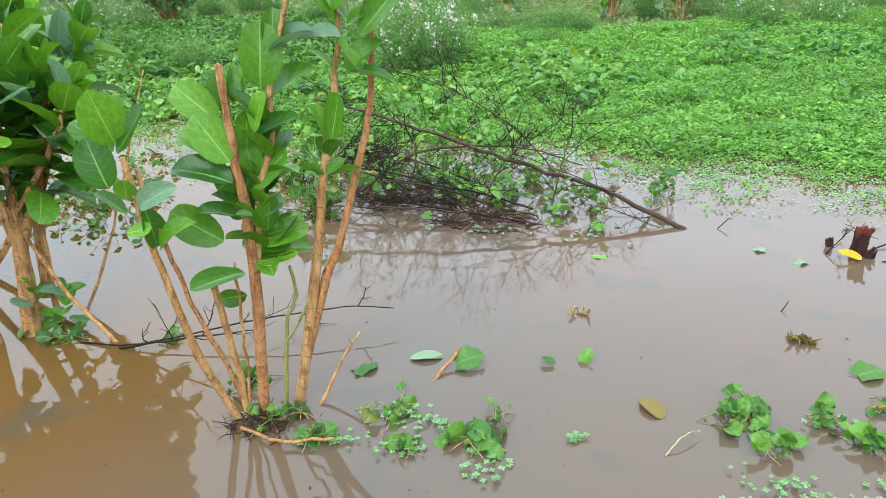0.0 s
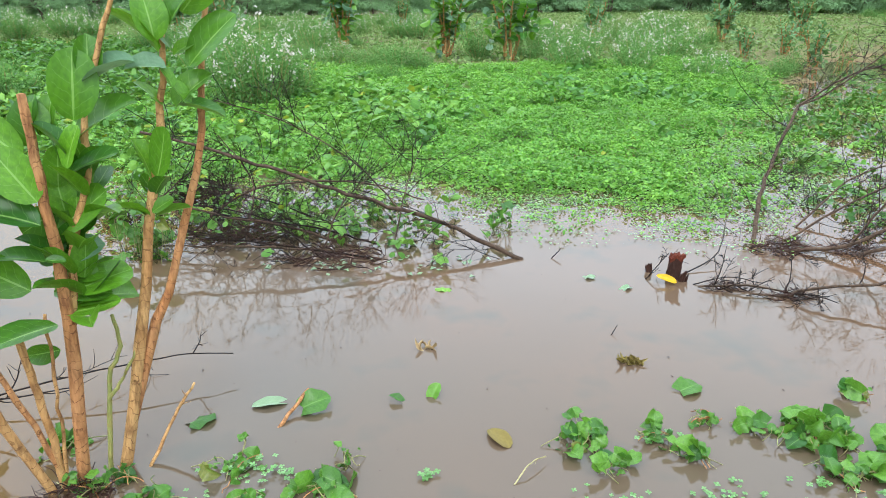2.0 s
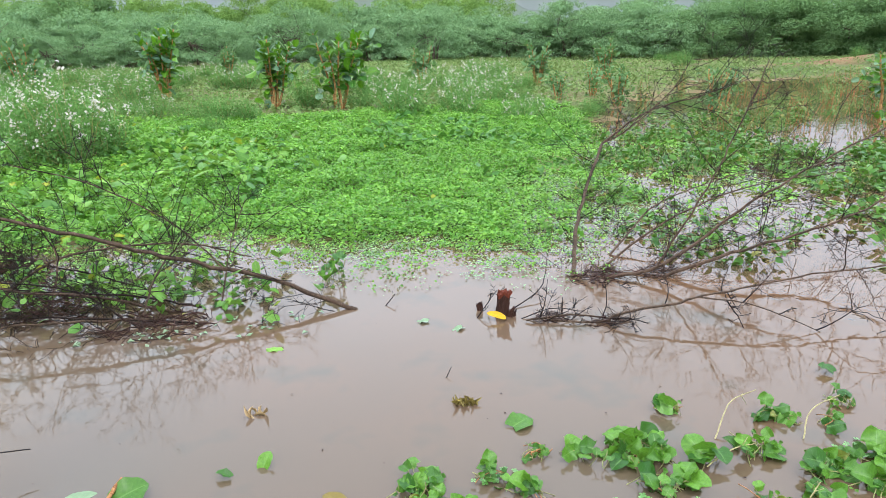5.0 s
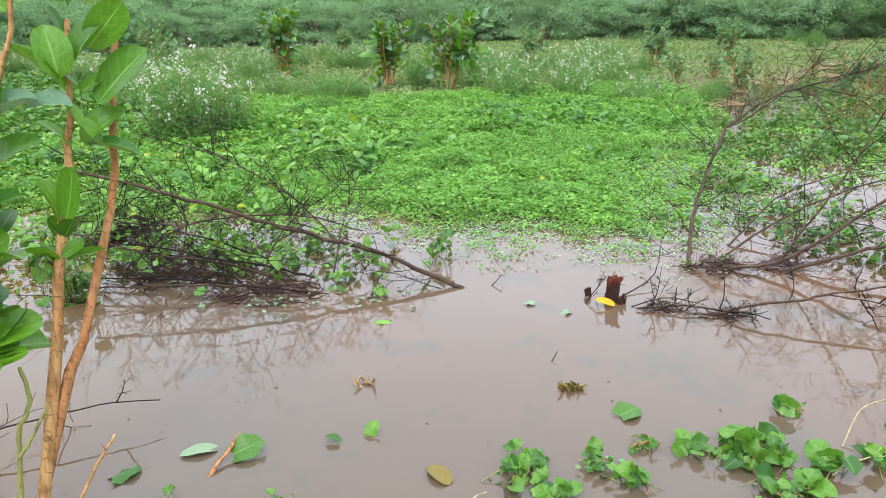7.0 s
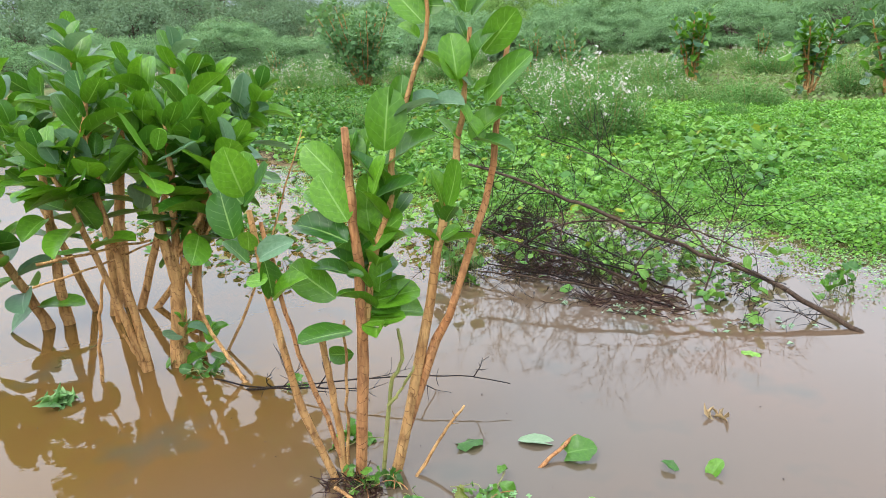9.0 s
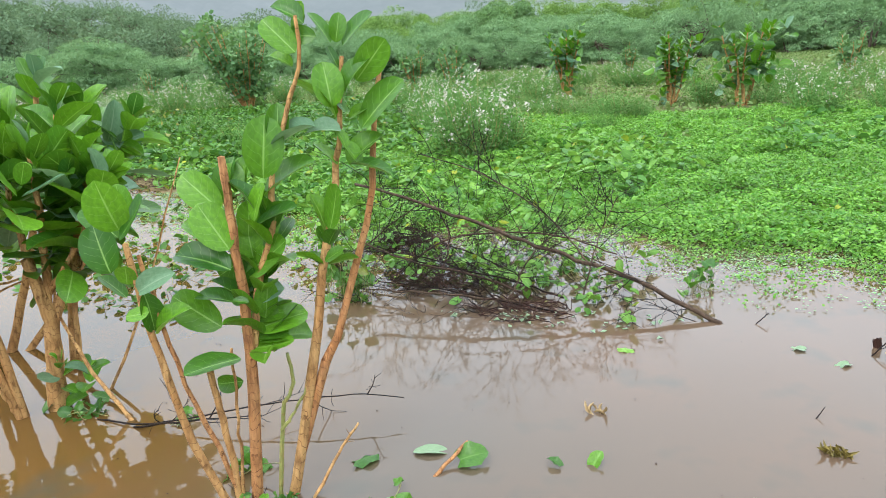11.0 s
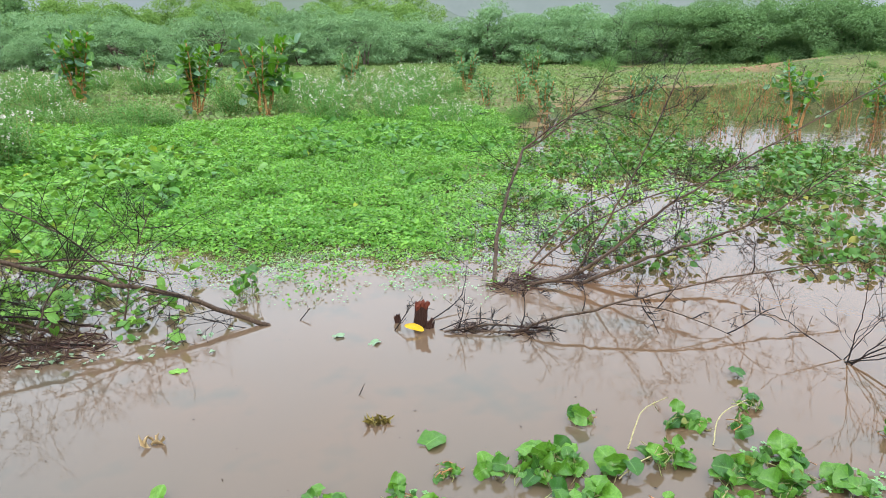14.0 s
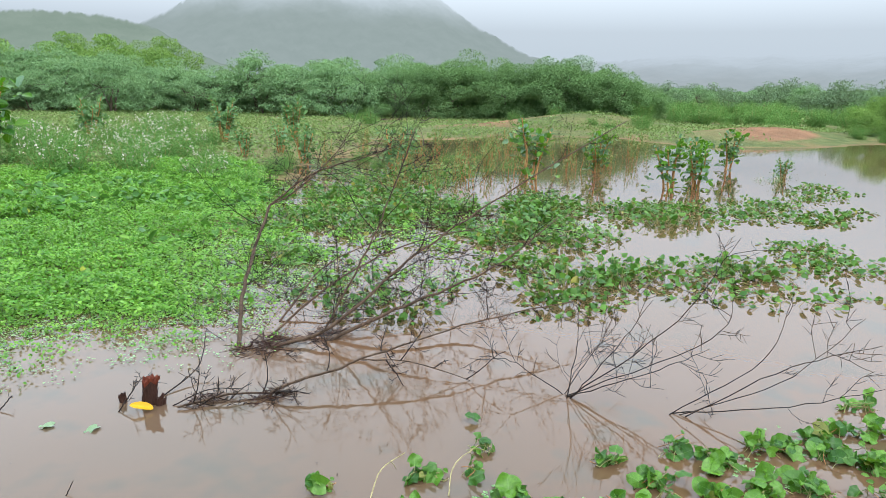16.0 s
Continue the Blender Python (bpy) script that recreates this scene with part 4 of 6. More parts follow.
def leaf_span(plant, spec, rng, grey=0.08):
    """A leaf from its foot to its tip, turned about its length until it shows the given width."""
    foot, tip, w = np.array(spec[:3]), np.array(spec[3:6]), spec[6]
    face = unit(np.array([0.4, -0.89, 0.24]))
    d = tip - foot
    span = float(np.linalg.norm(d))
    L = max(span, min(w / 0.72, span * 1.2))
    if L > span:
        # a leaf that points partly towards the bank
        d = d + face * math.sqrt(L * L - span * span)
    wide = max(0.58, min(0.74, w / L))
    roll = min(1.15, math.acos(min(1.0, w / (wide * L)))) * rng.choice((-1, 1))
    y = unit(d)
    z = unit(face - (face @ y) * y)
    x = np.cross(y, z)
    if roll and (x[2] * math.sin(roll)) < 0:
        roll = -roll
    return leaf_at(plant, foot, d, z * math.cos(roll) + x * math.sin(roll), L, rng, grey, width=wide)


front = thing("milkweed_plant", (-0.95, 1.42, 0), "tall milkweed with tan ringed stems and broad waxy leaves", "milkweed")
rng = np.random.default_rng(81)
stem_part(front, [(-0.02, -0.01, -0.12), (0.04, 0.02, 0.57), (0.04, 0.03, 0.89), (0.04, 0.03, 1.13)], 0.019, 0.011, rng, M_REDSTEM, label="thick cut stem with a bare top")
stem_part(front, [(0.04, 0.03, 0.5), (0.08, 0.06, 0.72), (0.13, 0.1, 0.9), (0.14, 0.11, 1.03), (0.21, 0.15, 1.26), (0.255, 0.165, 1.35), (0.26, 0.165, 1.5)], 0.012, 0.005, rng)
stem_part(front, [(-0.06, -0.03, -0.1), (-0.15, -0.08, 0.29), (-0.18, -0.1, 0.54), (-0.2, -0.11, 0.71), (-0.21, -0.12, 0.92)], 0.014, 0.008, rng)
stem_part(front, [(-0.05, -0.02, 0.04), (-0.13, -0.07, 0.42), (-0.16, -0.09, 0.63), (-0.19, -0.1, 0.88)], 0.008, 0.006, rng, M_REDSTEM)
stem_part(front, [(0.06, 0.04, -0.12), (0.17, 0.1, 0.31), (0.26, 0.15, 0.76), (0.31, 0.18, 1.0), (0.34, 0.2, 1.16), (0.37, 0.21, 1.38)], 0.019, 0.006, rng)
stem_part(front, [(0.08, 0.05, -0.05), (0.21, 0.13, 0.39), (0.31, 0.18, 0.63), (0.41, 0.24, 0.97), (0.43, 0.25, 1.15), (0.47, 0.27, 1.36)], 0.016, 0.007, rng, M_REDSTEM)
stem_part(front, [(-0.05, -0.02, -0.06), (-0.06, -0.03, 0.3), (-0.07, -0.04, 0.53)], 0.012, 0.01, rng, label="short cut stem")
stem_part(front, [(0.05, 0.04, -0.04), (0.09, 0.06, 0.27), (0.13, 0.08, 0.39), (0.13, 0.08, 0.5)], 0.008, 0.005, rng, M_GREENSTEM, label="young yellow-green stem")
stem_part(front, [(0.085, 0.055, 0.24), (0.14, 0.08, 0.31), (0.2, 0.12, 0.42)], 0.006, 0.004, rng, M_GREENSTEM)
stem_part(front, [(-0.04, -0.02, -0.04), (-0.03, -0.01, 0.24), (-0.01, 0.0, 0.55)], 0.006, 0.004, rng)
MIDDLE = ((0.12, 0.11, 1.05, 0.15, 0.11, 1.23, 0.12), (0.16, 0.15, 1.15, 0.18, 0.15, 1.26, 0.07), (0.0, 0.05, 0.97, -0.11, 0.05, 1.08, 0.1), (0.03, 0.01, 0.86, -0.05, 0.01, 1.0, 0.11),
          (-0.01, 0.05, 0.86, -0.12, 0.05, 0.95, 0.07), (0.03, 0.0, 0.8, -0.14, 0.0, 0.87, 0.08), (0.03, 0.08, 0.76, 0.19, 0.08, 0.86, 0.08), (0.01, 0.08, 0.99, 0.03, 0.08, 1.12, 0.06),
          (0.06, 0.1, 1.01, 0.07, 0.1, 1.12, 0.05), (0.11, 0.03, 0.94, 0.15, 0.03, 1.05, 0.04), (0.11, 0.04, 0.97, 0.06, 0.04, 1.07, 0.03), (0.11, 0.13, 0.99, 0.26, 0.13, 1.11, 0.04),
          (0.1, 0.06, 0.92, 0.23, 0.06, 0.98, 0.03), (0.06, 0.08, 0.88, 0.08, 0.08, 0.99, 0.07))
SIDES = ((-0.03, 0.0, 0.62, -0.18, 0.0, 0.72, 0.11), (0.02, 0.0, 0.7, -0.1, 0.0, 0.73, 0.04), (0.06, 0.01, 0.69, -0.03, 0.01, 0.78, 0.03), (0.01, 0.08, 0.68, 0.14, 0.08, 0.72, 0.07),
         (-0.01, 0.1, 0.63, 0.13, 0.1, 0.63, 0.07), (-0.01, 0.08, 0.58, 0.14, 0.08, 0.58, 0.07), (0.02, 0.1, 0.73, 0.13, 0.1, 0.79, 0.06), (0.03, -0.02, 0.71, 0.08, -0.02, 0.71, 0.02))
LOWER = ((0.05, 0.05, 0.59, 0.19, 0.14, 0.62, 0.08), (0.05, 0.05, 0.55, 0.19, 0.18, 0.55, 0.08), (0.03, 0.02, 0.54, 0.17, 0.06, 0.54, 0.03), (0.05, 0.06, 1.02, 0.03, 0.09, 1.12, 0.05),
         (0.02, -0.01, 0.52, -0.09, -0.14, 0.54, 0.04), (0.0, 0.02, 0.43, -0.09, 0.01, 0.42, 0.06), (0.05, 0.08, 0.74, -0.04, 0.09, 0.68, 0.08), (0.04, 0.08, 0.7, 0.07, 0.11, 0.77, 0.08),
         (0.1, 0.12, 0.88, 0.07, 0.11, 1.02, 0.06), (0.09, 0.11, 0.85, 0.13, 0.19, 0.92, 0.08), (0.05, 0.07, 0.82, -0.05, 0.08, 0.76, 0.08), (0.06, 0.09, 0.81, 0.04, 0.12, 0.91, 0.08), (0.05, 0.09, 0.61, 0.09, 0.17, 0.53, 0.08))
TOP = ((0.34, 0.16, 1.24, 0.33, 0.16, 1.37, 0.09), (0.41, 0.2, 1.31, 0.51, 0.2, 1.42, 0.09), (0.41, 0.2, 1.17, 0.54, 0.2, 1.31, 0.07), (0.29, 0.14, 1.19, 0.14, 0.14, 1.16, 0.04),
       (0.36, 0.16, 1.17, 0.25, 0.16, 1.19, 0.05), (0.34, 0.18, 1.21, 0.25, 0.18, 1.34, 0.04), (0.36, 0.2, 1.42, 0.38, 0.2, 1.5, 0.05), (0.38, 0.2, 1.41, 0.47, 0.2, 1.5, 0.04),
       (0.35, 0.18, 1.42, 0.3, 0.18, 1.51, 0.04), (0.25, 0.16, 1.4, 0.16, 0.16, 1.5, 0.08), (0.31, 0.18, 1.44, 0.22, 0.18, 1.45, 0.06), (0.27, 0.2, 1.48, 0.18, 0.2, 1.55, 0.06),
       (0.37, 0.18, 1.07, 0.5, 0.18, 1.05, 0.03))
CROWN = ((0.36, 0.21, 1.06, 0.45, 0.21, 1.16, 0.05), (0.35, 0.18, 1.14, 0.41, 0.18, 1.07, 0.04), (0.33, 0.18, 1.07, 0.27, 0.18, 1.14, 0.03), (0.37, 0.2, 1.22, 0.33, 0.2, 1.28, 0.03),
         (0.38, 0.18, 1.28, 0.44, 0.18, 1.38, 0.04), (0.37, 0.22, 1.2, 0.43, 0.22, 1.24, 0.03), (0.36, 0.2, 1.35, 0.33, 0.2, 1.41, 0.03), (0.21, 0.22, 1.36, 0.15, 0.22, 1.41, 0.04),
         (0.37, 0.16, 1.12, 0.35, 0.16, 1.18, 0.03), (0.23, 0.22, 1.45, 0.27, 0.22, 1.54, 0.04))
SMALL = ((0.28, 0.15, 0.87, 0.26, 0.15, 0.99, 0.05), (0.3, 0.13, 0.88, 0.35, 0.13, 1.02, 0.05), (0.27, 0.18, 0.85, 0.26, 0.18, 0.95, 0.04), (0.26, 0.15, 0.76, 0.21, 0.15, 0.81, 0.03),
         (0.27, 0.14, 0.78, 0.33, 0.14, 0.82, 0.03), (0.28, 0.18, 0.81, 0.24, 0.18, 0.88, 0.04))
OUTER = ((-0.22, -0.12, 0.96, -0.25, -0.12, 1.09, 0.11), (-0.26, -0.14, 0.84, -0.29, -0.14, 0.98, 0.1), (-0.21, -0.14, 0.94, -0.1, -0.14, 1.05, 0.05), (-0.25, -0.09, 0.93, -0.35, -0.09, 1.02, 0.07),
         (-0.23, -0.07, 0.97, -0.24, -0.07, 1.08, 0.07), (-0.23, -0.12, 0.8, -0.21, -0.12, 0.87, 0.06), (-0.19, -0.13, 0.78, -0.09, -0.13, 0.84, 0.06), (-0.19, -0.11, 0.77, -0.17, -0.11, 0.65, 0.06),
         (-0.16, -0.12, 0.65, -0.07, -0.12, 0.74, 0.03), (-0.24, -0.14, 0.71, -0.16, -0.14, 0.72, 0.04), (-0.24, -0.12, 0.76, -0.31, -0.12, 0.83, 0.03))
for group, k in ((MIDDLE, 1), (SIDES, 1), (LOWER, 1), (TOP, 4), (CROWN, 4), (SMALL, 4), (OUTER, 2)):
    for spec in group:
        leaf_span(STEMS[k], spec, rng)

for k, at, way, pairs, size in ((1, (0.13, 0.11, 0.93), (0.1, 0.2, 1), 4, 0.12), (1, (0.09, 0.09, 0.78), (0.1, 0.4, 1), 4, 0.13), (1, (0.08, 0.07, 0.66), (-0.1, 0.3, 1), 4, 0.13), (4, (0.28, 0.17, 0.86), (0.1, 0.3, 1), 3, 0.09)):
    leaf_head(STEMS[k], at, way, pairs, size, rng, pitch=(74, 18), gap=0.03, grey=0.05)

# the dense milkweed behind it
back = thing("milkweed_plant", (-2.2, 1.97, 0), "dense milkweed with thick tan forking trunks and broad leaves", "milkweed")
rng = np.random.default_rng(82)
stem_part(back, [(0.03, 0.0, -0.15), (0.06, 0.05, 0.25), (0.07, 0.06, 0.41), (0.04, 0.04, 0.66)], 0.042, 0.022, rng, n=16, sides=11)
for P, r in (([(0.06, 0.06, 0.34), (0.16, 0.16, 0.6), (0.24, 0.24, 0.92), (0.26, 0.27, 1.05)], 0.024), ([(0.07, 0.06, 0.4), (0.1, 0.1, 0.78), (0.12, 0.11, 1.1)], 0.02), ([(0.05, 0.05, 0.6), (-0.02, 0.1, 0.85), (-0.06, 0.16, 1.12)], 0.018),
             ([(-0.06, -0.06, -0.12), (-0.08, -0.09, 0.45), (-0.12, -0.13, 0.95), (-0.08, -0.09, 1.22)], 0.02), ([(-0.06, -0.07, -0.08), (-0.16, -0.16, 0.61), (-0.24, -0.24, 1.0)], 0.017),
             ([(0.1, 0.1, -0.1), (0.12, 0.2, 0.5), (0.3, 0.35, 0.95)], 0.016), ([(0.05, 0.15, 0.1), (0.0, 0.35, 0.7), (0.05, 0.4, 1.25)], 0.018), ([(0.08, 0.08, 0.5), (0.3, 0.1, 0.75), (0.4, 0.2, 0.98)], 0.014)):
    Q = stem_part(back, P, r, r * 0.5, rng)
    leaf_head(STEMS[-1], Q[-1], Q[-1] - Q[-3], 7, 0.21, rng, gap=0.045)
    for q in (7, 10):
        leaf_head(STEMS[-1], Q[q] + rng.normal(0, 0.1, 3) + (0, 0, 0.1), rng.normal(0, 0.5, 3) + (0, 0, 1), 3, 0.19, rng, gap=0.035)
for P in ([(0.06, 0.05, -0.1), (0.08, 0.07, 0.3), (0.1, 0.09, 0.51)], [(-0.22, -0.22, -0.12), (-0.18, -0.19, 0.23), (-0.14, -0.15, 0.45)], [(-0.06, -0.07, -0.05), (-0.1, -0.14, 0.2)]):
    stem_part(back, P, 0.009, 0.006, rng)
leaf_head(back, (0.1, 0.02, 0.22), (0.2, -0.1, 1), 5, 0.1, rng, gap=0.03)
leaf_head(back, (0.22, 0.05, 0.18), (0.3, -0.1, 1), 4, 0.11, rng, gap=0.03)

rear = thing("milkweed_plant", (-3.0, 2.43, 0), "leafy milkweed clump with several leaning tan trunks in brown water", "milkweed")
rng = np.random.default_rng(83)
for P, r in (([(0.0, 0.0, -0.15), (0.1, 0.11, 0.61), (0.18, 0.21, 1.2)], 0.034), ([(-0.13, -0.14, -0.1), (-0.13, -0.14, 0.29), (-0.1, -0.1, 0.95)], 0.03), ([(-0.18, -0.19, -0.1), (-0.22, -0.24, 0.16), (-0.32, -0.36, 0.6)], 0.03),
             ([(0.05, 0.1, -0.1), (0.3, 0.2, 0.6), (0.45, 0.25, 1.25)], 0.022), ([(0.0, 0.1, -0.1), (-0.1, 0.3, 0.7), (-0.2, 0.3, 1.35)], 0.024), ([(0.1, -0.05, -0.1), (0.25, -0.15, 0.7), (0.3, -0.2, 1.3)], 0.02), ([(-0.1, 0.05, -0.1), (-0.35, 0.0, 0.7), (-0.45, 0.0, 1.2)], 0.02), ([(0.1, 0.1, -0.1), (0.55, 0.35, 0.55), (0.75, 0.45, 1.05)], 0.018)):
    Q = stem_part(rear, P, r, r * 0.45, rng)
    leaf_head(STEMS[-1], Q[-1], Q[-1] - Q[-3], 9, 0.2, rng, gap=0.04)
    for q in (10,):
        leaf_head(STEMS[-1], Q[q] + rng.normal(0, 0.12, 3) + (0, 0, 0.12), rng.normal(0, 0.5, 3) + (0, 0, 1), 6, 0.19, rng, gap=0.045)


back.scale = (0.97, 0.97, 1.02)
rear.scale = (1.1, 1.1, 1.12)


# ---- dead branches ----
def crook(rng, start, way, length, n=5, bend=0.18, up=0.0):
    P = [np.asarray(start, float)]
    d = unit(way)
    for i in range(n):
        d = unit(d + rng.normal(0, bend, 3) + np.array([0, 0, up]))
        P.append(P[-1] + d * length / n)
    return np.array(P)


def twigs_on(g, rng, Q, r, count, length, depth, up=0.12, spread=0.9, low=0.1):
    """Crooked side twigs, with finer ones on them."""
    n = len(Q)
    for k in range(count):
        i = int(rng.uniform(low, 1.0) * (n - 2))
        f = rng.uniform()
        at = Q[i] * (1 - f) + Q[i + 1] * f
        tan = unit(Q[i + 1] - Q[i])
        out = unit(np.cross(tan, rng.normal(0, 1, 3)))
        L = length * rng.uniform(0.35, 1.1)
        P = crook(rng, at, tan * rng.uniform(0.2, 0.9) + out * spread + np.array([0, 0, up]), L, 6 if depth > 0 else 3, 0.16, up * 0.3)
        if P[-1][2] < -0.06:
            P[:, 2] = np.abs(P[:, 2])
        rr = max(0.0011, r * rng.uniform(0.6, 1.0))
        g.add(*tube(P, np.linspace(rr, max(0.0009, rr * 0.45), len(P)), 4, False))
        if depth > 0:
            twigs_on(g, rng, P, rr * 0.62, int(rng.integers(3, 7)), L * 0.45, depth - 1, up * 0.6, spread, 0.2)


def dead_branch(name, at, mains, label, seed, count, length, depth=2, mat=None, twig=0.004, category="branch", up=0.12, crooked=0.0):
    """A fallen branch: main limbs in the thing's own coordinates, with twigs."""
    rng = np.random.default_rng(seed)
    t = thing(name, at, label, category)
    o = np.array(at)
    for P, r0, r1, share in mains:
        P = np.array(P) - o
        P[0] += rng.normal(0, 6.0, 3) * crooked * (1, 1, 0)
        Q, R = stem_line(P, 5 * len(P), r0, r1, rng, max(crooked, r0 * 0.4))
        limb = part("limb", mesh_of("limb", *tube(Q, R, 7)), mat or M_BRANCH, t)
        g = Geo()
        if share:
            twigs_on(g, rng, Q, twig, max(1, int(count * share)), length, depth, up)
        if g.n:
            part("twig_tangle", g, M_TWIG, limb, "tangle of fine dark thorny twigs", kind="stuff")
    return t


LOG = [(0.735, 2.975, 0.0), (0.36, 3.2, 0.15), (-0.07, 3.4, 0.26), (-0.49, 3.6, 0.37), (-0.93, 3.85, 0.47), (-1.4, 4.1, 0.55)]
dead_branch("fallen_branch", (0.77, 2.96, 0), [([(0.79, 2.94, -0.04), *LOG], 0.0135, 0.009, 0.45), ([(-0.12, 3.3, 0.0), (-0.5, 3.38, 0.12), (-0.88, 3.5, 0.17), (-1.3, 3.7, 0.26)], 0.008, 0.005, 0.25),
            ([(0.15, 3.3, 0.2), (-0.1, 3.6, 0.42), (-0.5, 3.9, 0.62), (-0.95, 4.2, 0.72)], 0.0048, 0.003, 0.3), ([(-0.2, 3.2, 0.02), (-0.7, 3.25, 0.06), (-1.3, 3.4, 0.05)], 0.007, 0.004, 0.2)],
            "long fallen bare branch with thorny twigs, its end in the water", 91, 44, 0.5, twig=0.0032, up=0.05)
dead_branch("brush_pile", (-0.5, 3.55, 0), [([(-0.3, 3.2, 0.0), (-0.2, 3.4, 0.2), (0.0, 3.6, 0.36)], 0.006, 0.003, 0.3), ([(-0.75, 3.5, 0.0), (-0.7, 3.7, 0.3), (-0.9, 3.9, 0.55)], 0.006, 0.003, 0.3), ([(-1.1, 3.7, 0.0), (-0.7, 3.75, 0.25), (-0.1, 3.6, 0.3), (0.3, 3.5, 0.2)], 0.007, 0.004, 0.4),
            ([(0.1, 3.3, 0.0), (0.2, 3.5, 0.3), (0.32, 3.7, 0.5)], 0.005, 0.002, 0.25), ([(-1.5, 3.9, 0.0), (-1.2, 3.9, 0.25), (-0.9, 4.0, 0.45)], 0.006, 0.003, 0.3)], "tangled heap of dark thorny brushwood over the water", 92, 40, 0.55, twig=0.003, up=0.0)
dead_branch("brush_pile", (-0.6, 3.4, 0), [([(0.0, 3.28, 0.02), (-0.35, 3.4, 0.1), (-0.8, 3.6, 0.12), (-1.25, 3.85, 0.16)], 0.006, 0.004, 0.35), ([(-0.05, 3.1, 0.01), (-0.45, 3.25, 0.04), (-0.8, 3.4, 0.05), (-1.3, 3.6, 0.04)], 0.006, 0.003, 0.4), ([(-0.3, 3.15, 0.0), (-0.6, 3.45, 0.14), (-1.0, 3.6, 0.2), (-1.5, 3.7, 0.2)], 0.005, 0.003, 0.35),
            ([(-0.2, 3.6, 0.02), (-0.6, 3.85, 0.12), (-1.0, 4.15, 0.16), (-1.5, 4.4, 0.16)], 0.006, 0.003, 0.35)], "dark wet brushwood lying level on the flood water", 99, 28, 0.5, mat=M_TWIG, twig=0.003, up=-0.02)


def litter_heap(at, rx, ry, h, n, seed, label):
    rng = np.random.default_rng(seed)
    g = Geo()
    for k in range(n):
        a, r = rng.uniform(0, 6.283), math.sqrt(rng.uniform(0, 1))
        p = np.array([math.cos(a) * r * rx, math.sin(a) * r * ry, h * (1 - r * r) * rng.uniform(0.0, 1.0)])
        P = crook(rng, p, np.array([rng.normal(0, 1), rng.normal(0, 0.7), rng.normal(0, 0.18)]), rng.uniform(0.04, 0.2) * min(1, rx * 5), 3, 0.45)
        P[:, 2] = np.maximum(P[:, 2], 0.0)
        r0 = rng.uniform(0.001, 0.0036) * min(1.0, 0.3 + rx * 3)
        g.add(*tube(P, [r0, r0, r0 * 0.8, r0 * 0.5], 4, False))
    solo("drift_litter", g, M_LITTER, at, label, "driftwood litter")


litter_heap((-0.22, 3.12, 0), 0.25, 0.16, 0.11, 150, 101, "matted dark red-brown twigs and stalks caught in the brush")
litter_heap((-0.75, 3.5, 0), 0.22, 0.12, 0.18, 190, 102, "matted dark red-brown twigs and stalks caught in the brush")
litter_heap((-1.15, 4.42, 0), 0.3, 0.14, 0.17, 420, 103, "dark heap of drifted stalks behind the brush")
litter_heap((-4.95, 7.4, 0), 0.7, 0.25, 0.2, 260, 104, "dark heap of drifted stalks among creepers")
litter_heap((5.9, 4.9, 0), 0.6, 0.3, 0.12, 260, 105, "dark drift of dead stalks among water weeds")
litter_heap((2.2, 2.86, 0), 0.17, 0.1, 0.07, 130, 106, "brown drift caught at the foot of the dead branch")
litter_heap((2.55, 2.8, 0), 0.14, 0.08, 0.05, 90, 107, "brown drift caught at the foot of the dead branch")
litter_heap((1.86, 2.28, 0), 0.1, 0.05, 0.06, 90, 108, "small tangle of drifted rootlets in the water")
litter_heap((1.62, 2.44, 0), 0.09, 0.05, 0.05, 90, 109, "small tangle of drifted rootlets beside the stump")
litter_heap((-0.96, 1.36, 0), 0.11, 0.06, 0.035, 130, 110, "dark debris washed round the milkweed's foot")

dead_branch("dead_thorn_branch", (2.09, 2.94, 0), [
    ([(2.06, 2.9, -0.06), (2.29, 3.28, 0.15), (2.62, 3.68, 0.37), (2.92, 3.97, 0.59)], 0.014, 0.0095, 0.15),
    ([(2.92, 3.97, 0.59), (3.38, 4.06, 0.79), (3.88, 4.01, 0.9), (4.35, 3.99, 1.02)], 0.008, 0.003, 0.16),
    ([(2.92, 3.97, 0.59), (3.21, 4.04, 0.68), (3.59, 4.06, 0.94), (3.76, 4.08, 1.14)], 0.007, 0.003, 0.16),
    ([(2.1, 2.9, -0.03), (2.51, 2.71, 0.08), (2.95, 2.7, 0.31), (3.37, 2.7, 0.49), (4.05, 2.67, 0.75), (5.24, 2.48, 1.23)], 0.0115, 0.0035, 0.3),
    ([(2.45, 2.74, -0.03), (2.92, 2.6, 0.13), (3.42, 2.56, 0.2), (3.81, 2.46, 0.34), (4.31, 2.42, 0.57)], 0.0115, 0.004, 0.22),
    ([(2.55, 2.81, 0.02), (2.92, 2.83, 0.5), (3.19, 2.91, 0.83), (3.45, 3.0, 1.19)], 0.007, 0.003, 0.12)],
    "large dead thorn branch lying in the water with many bare twigs", 93, 105, 0.66, twig=0.003)
dead_branch("dead_thorn_branch", (2.9, 3.1, 0), [([(2.3, 3.0, 0.0), (2.9, 3.15, 0.2), (3.6, 3.2, 0.35), (4.4, 3.1, 0.4)], 0.008, 0.003, 0.4), ([(2.5, 3.2, 0.0), (3.1, 3.5, 0.22), (3.9, 3.6, 0.35)], 0.007, 0.003, 0.4)],
    "spreading dead thorn twigs over the water weeds", 97, 40, 0.55, twig=0.0026)
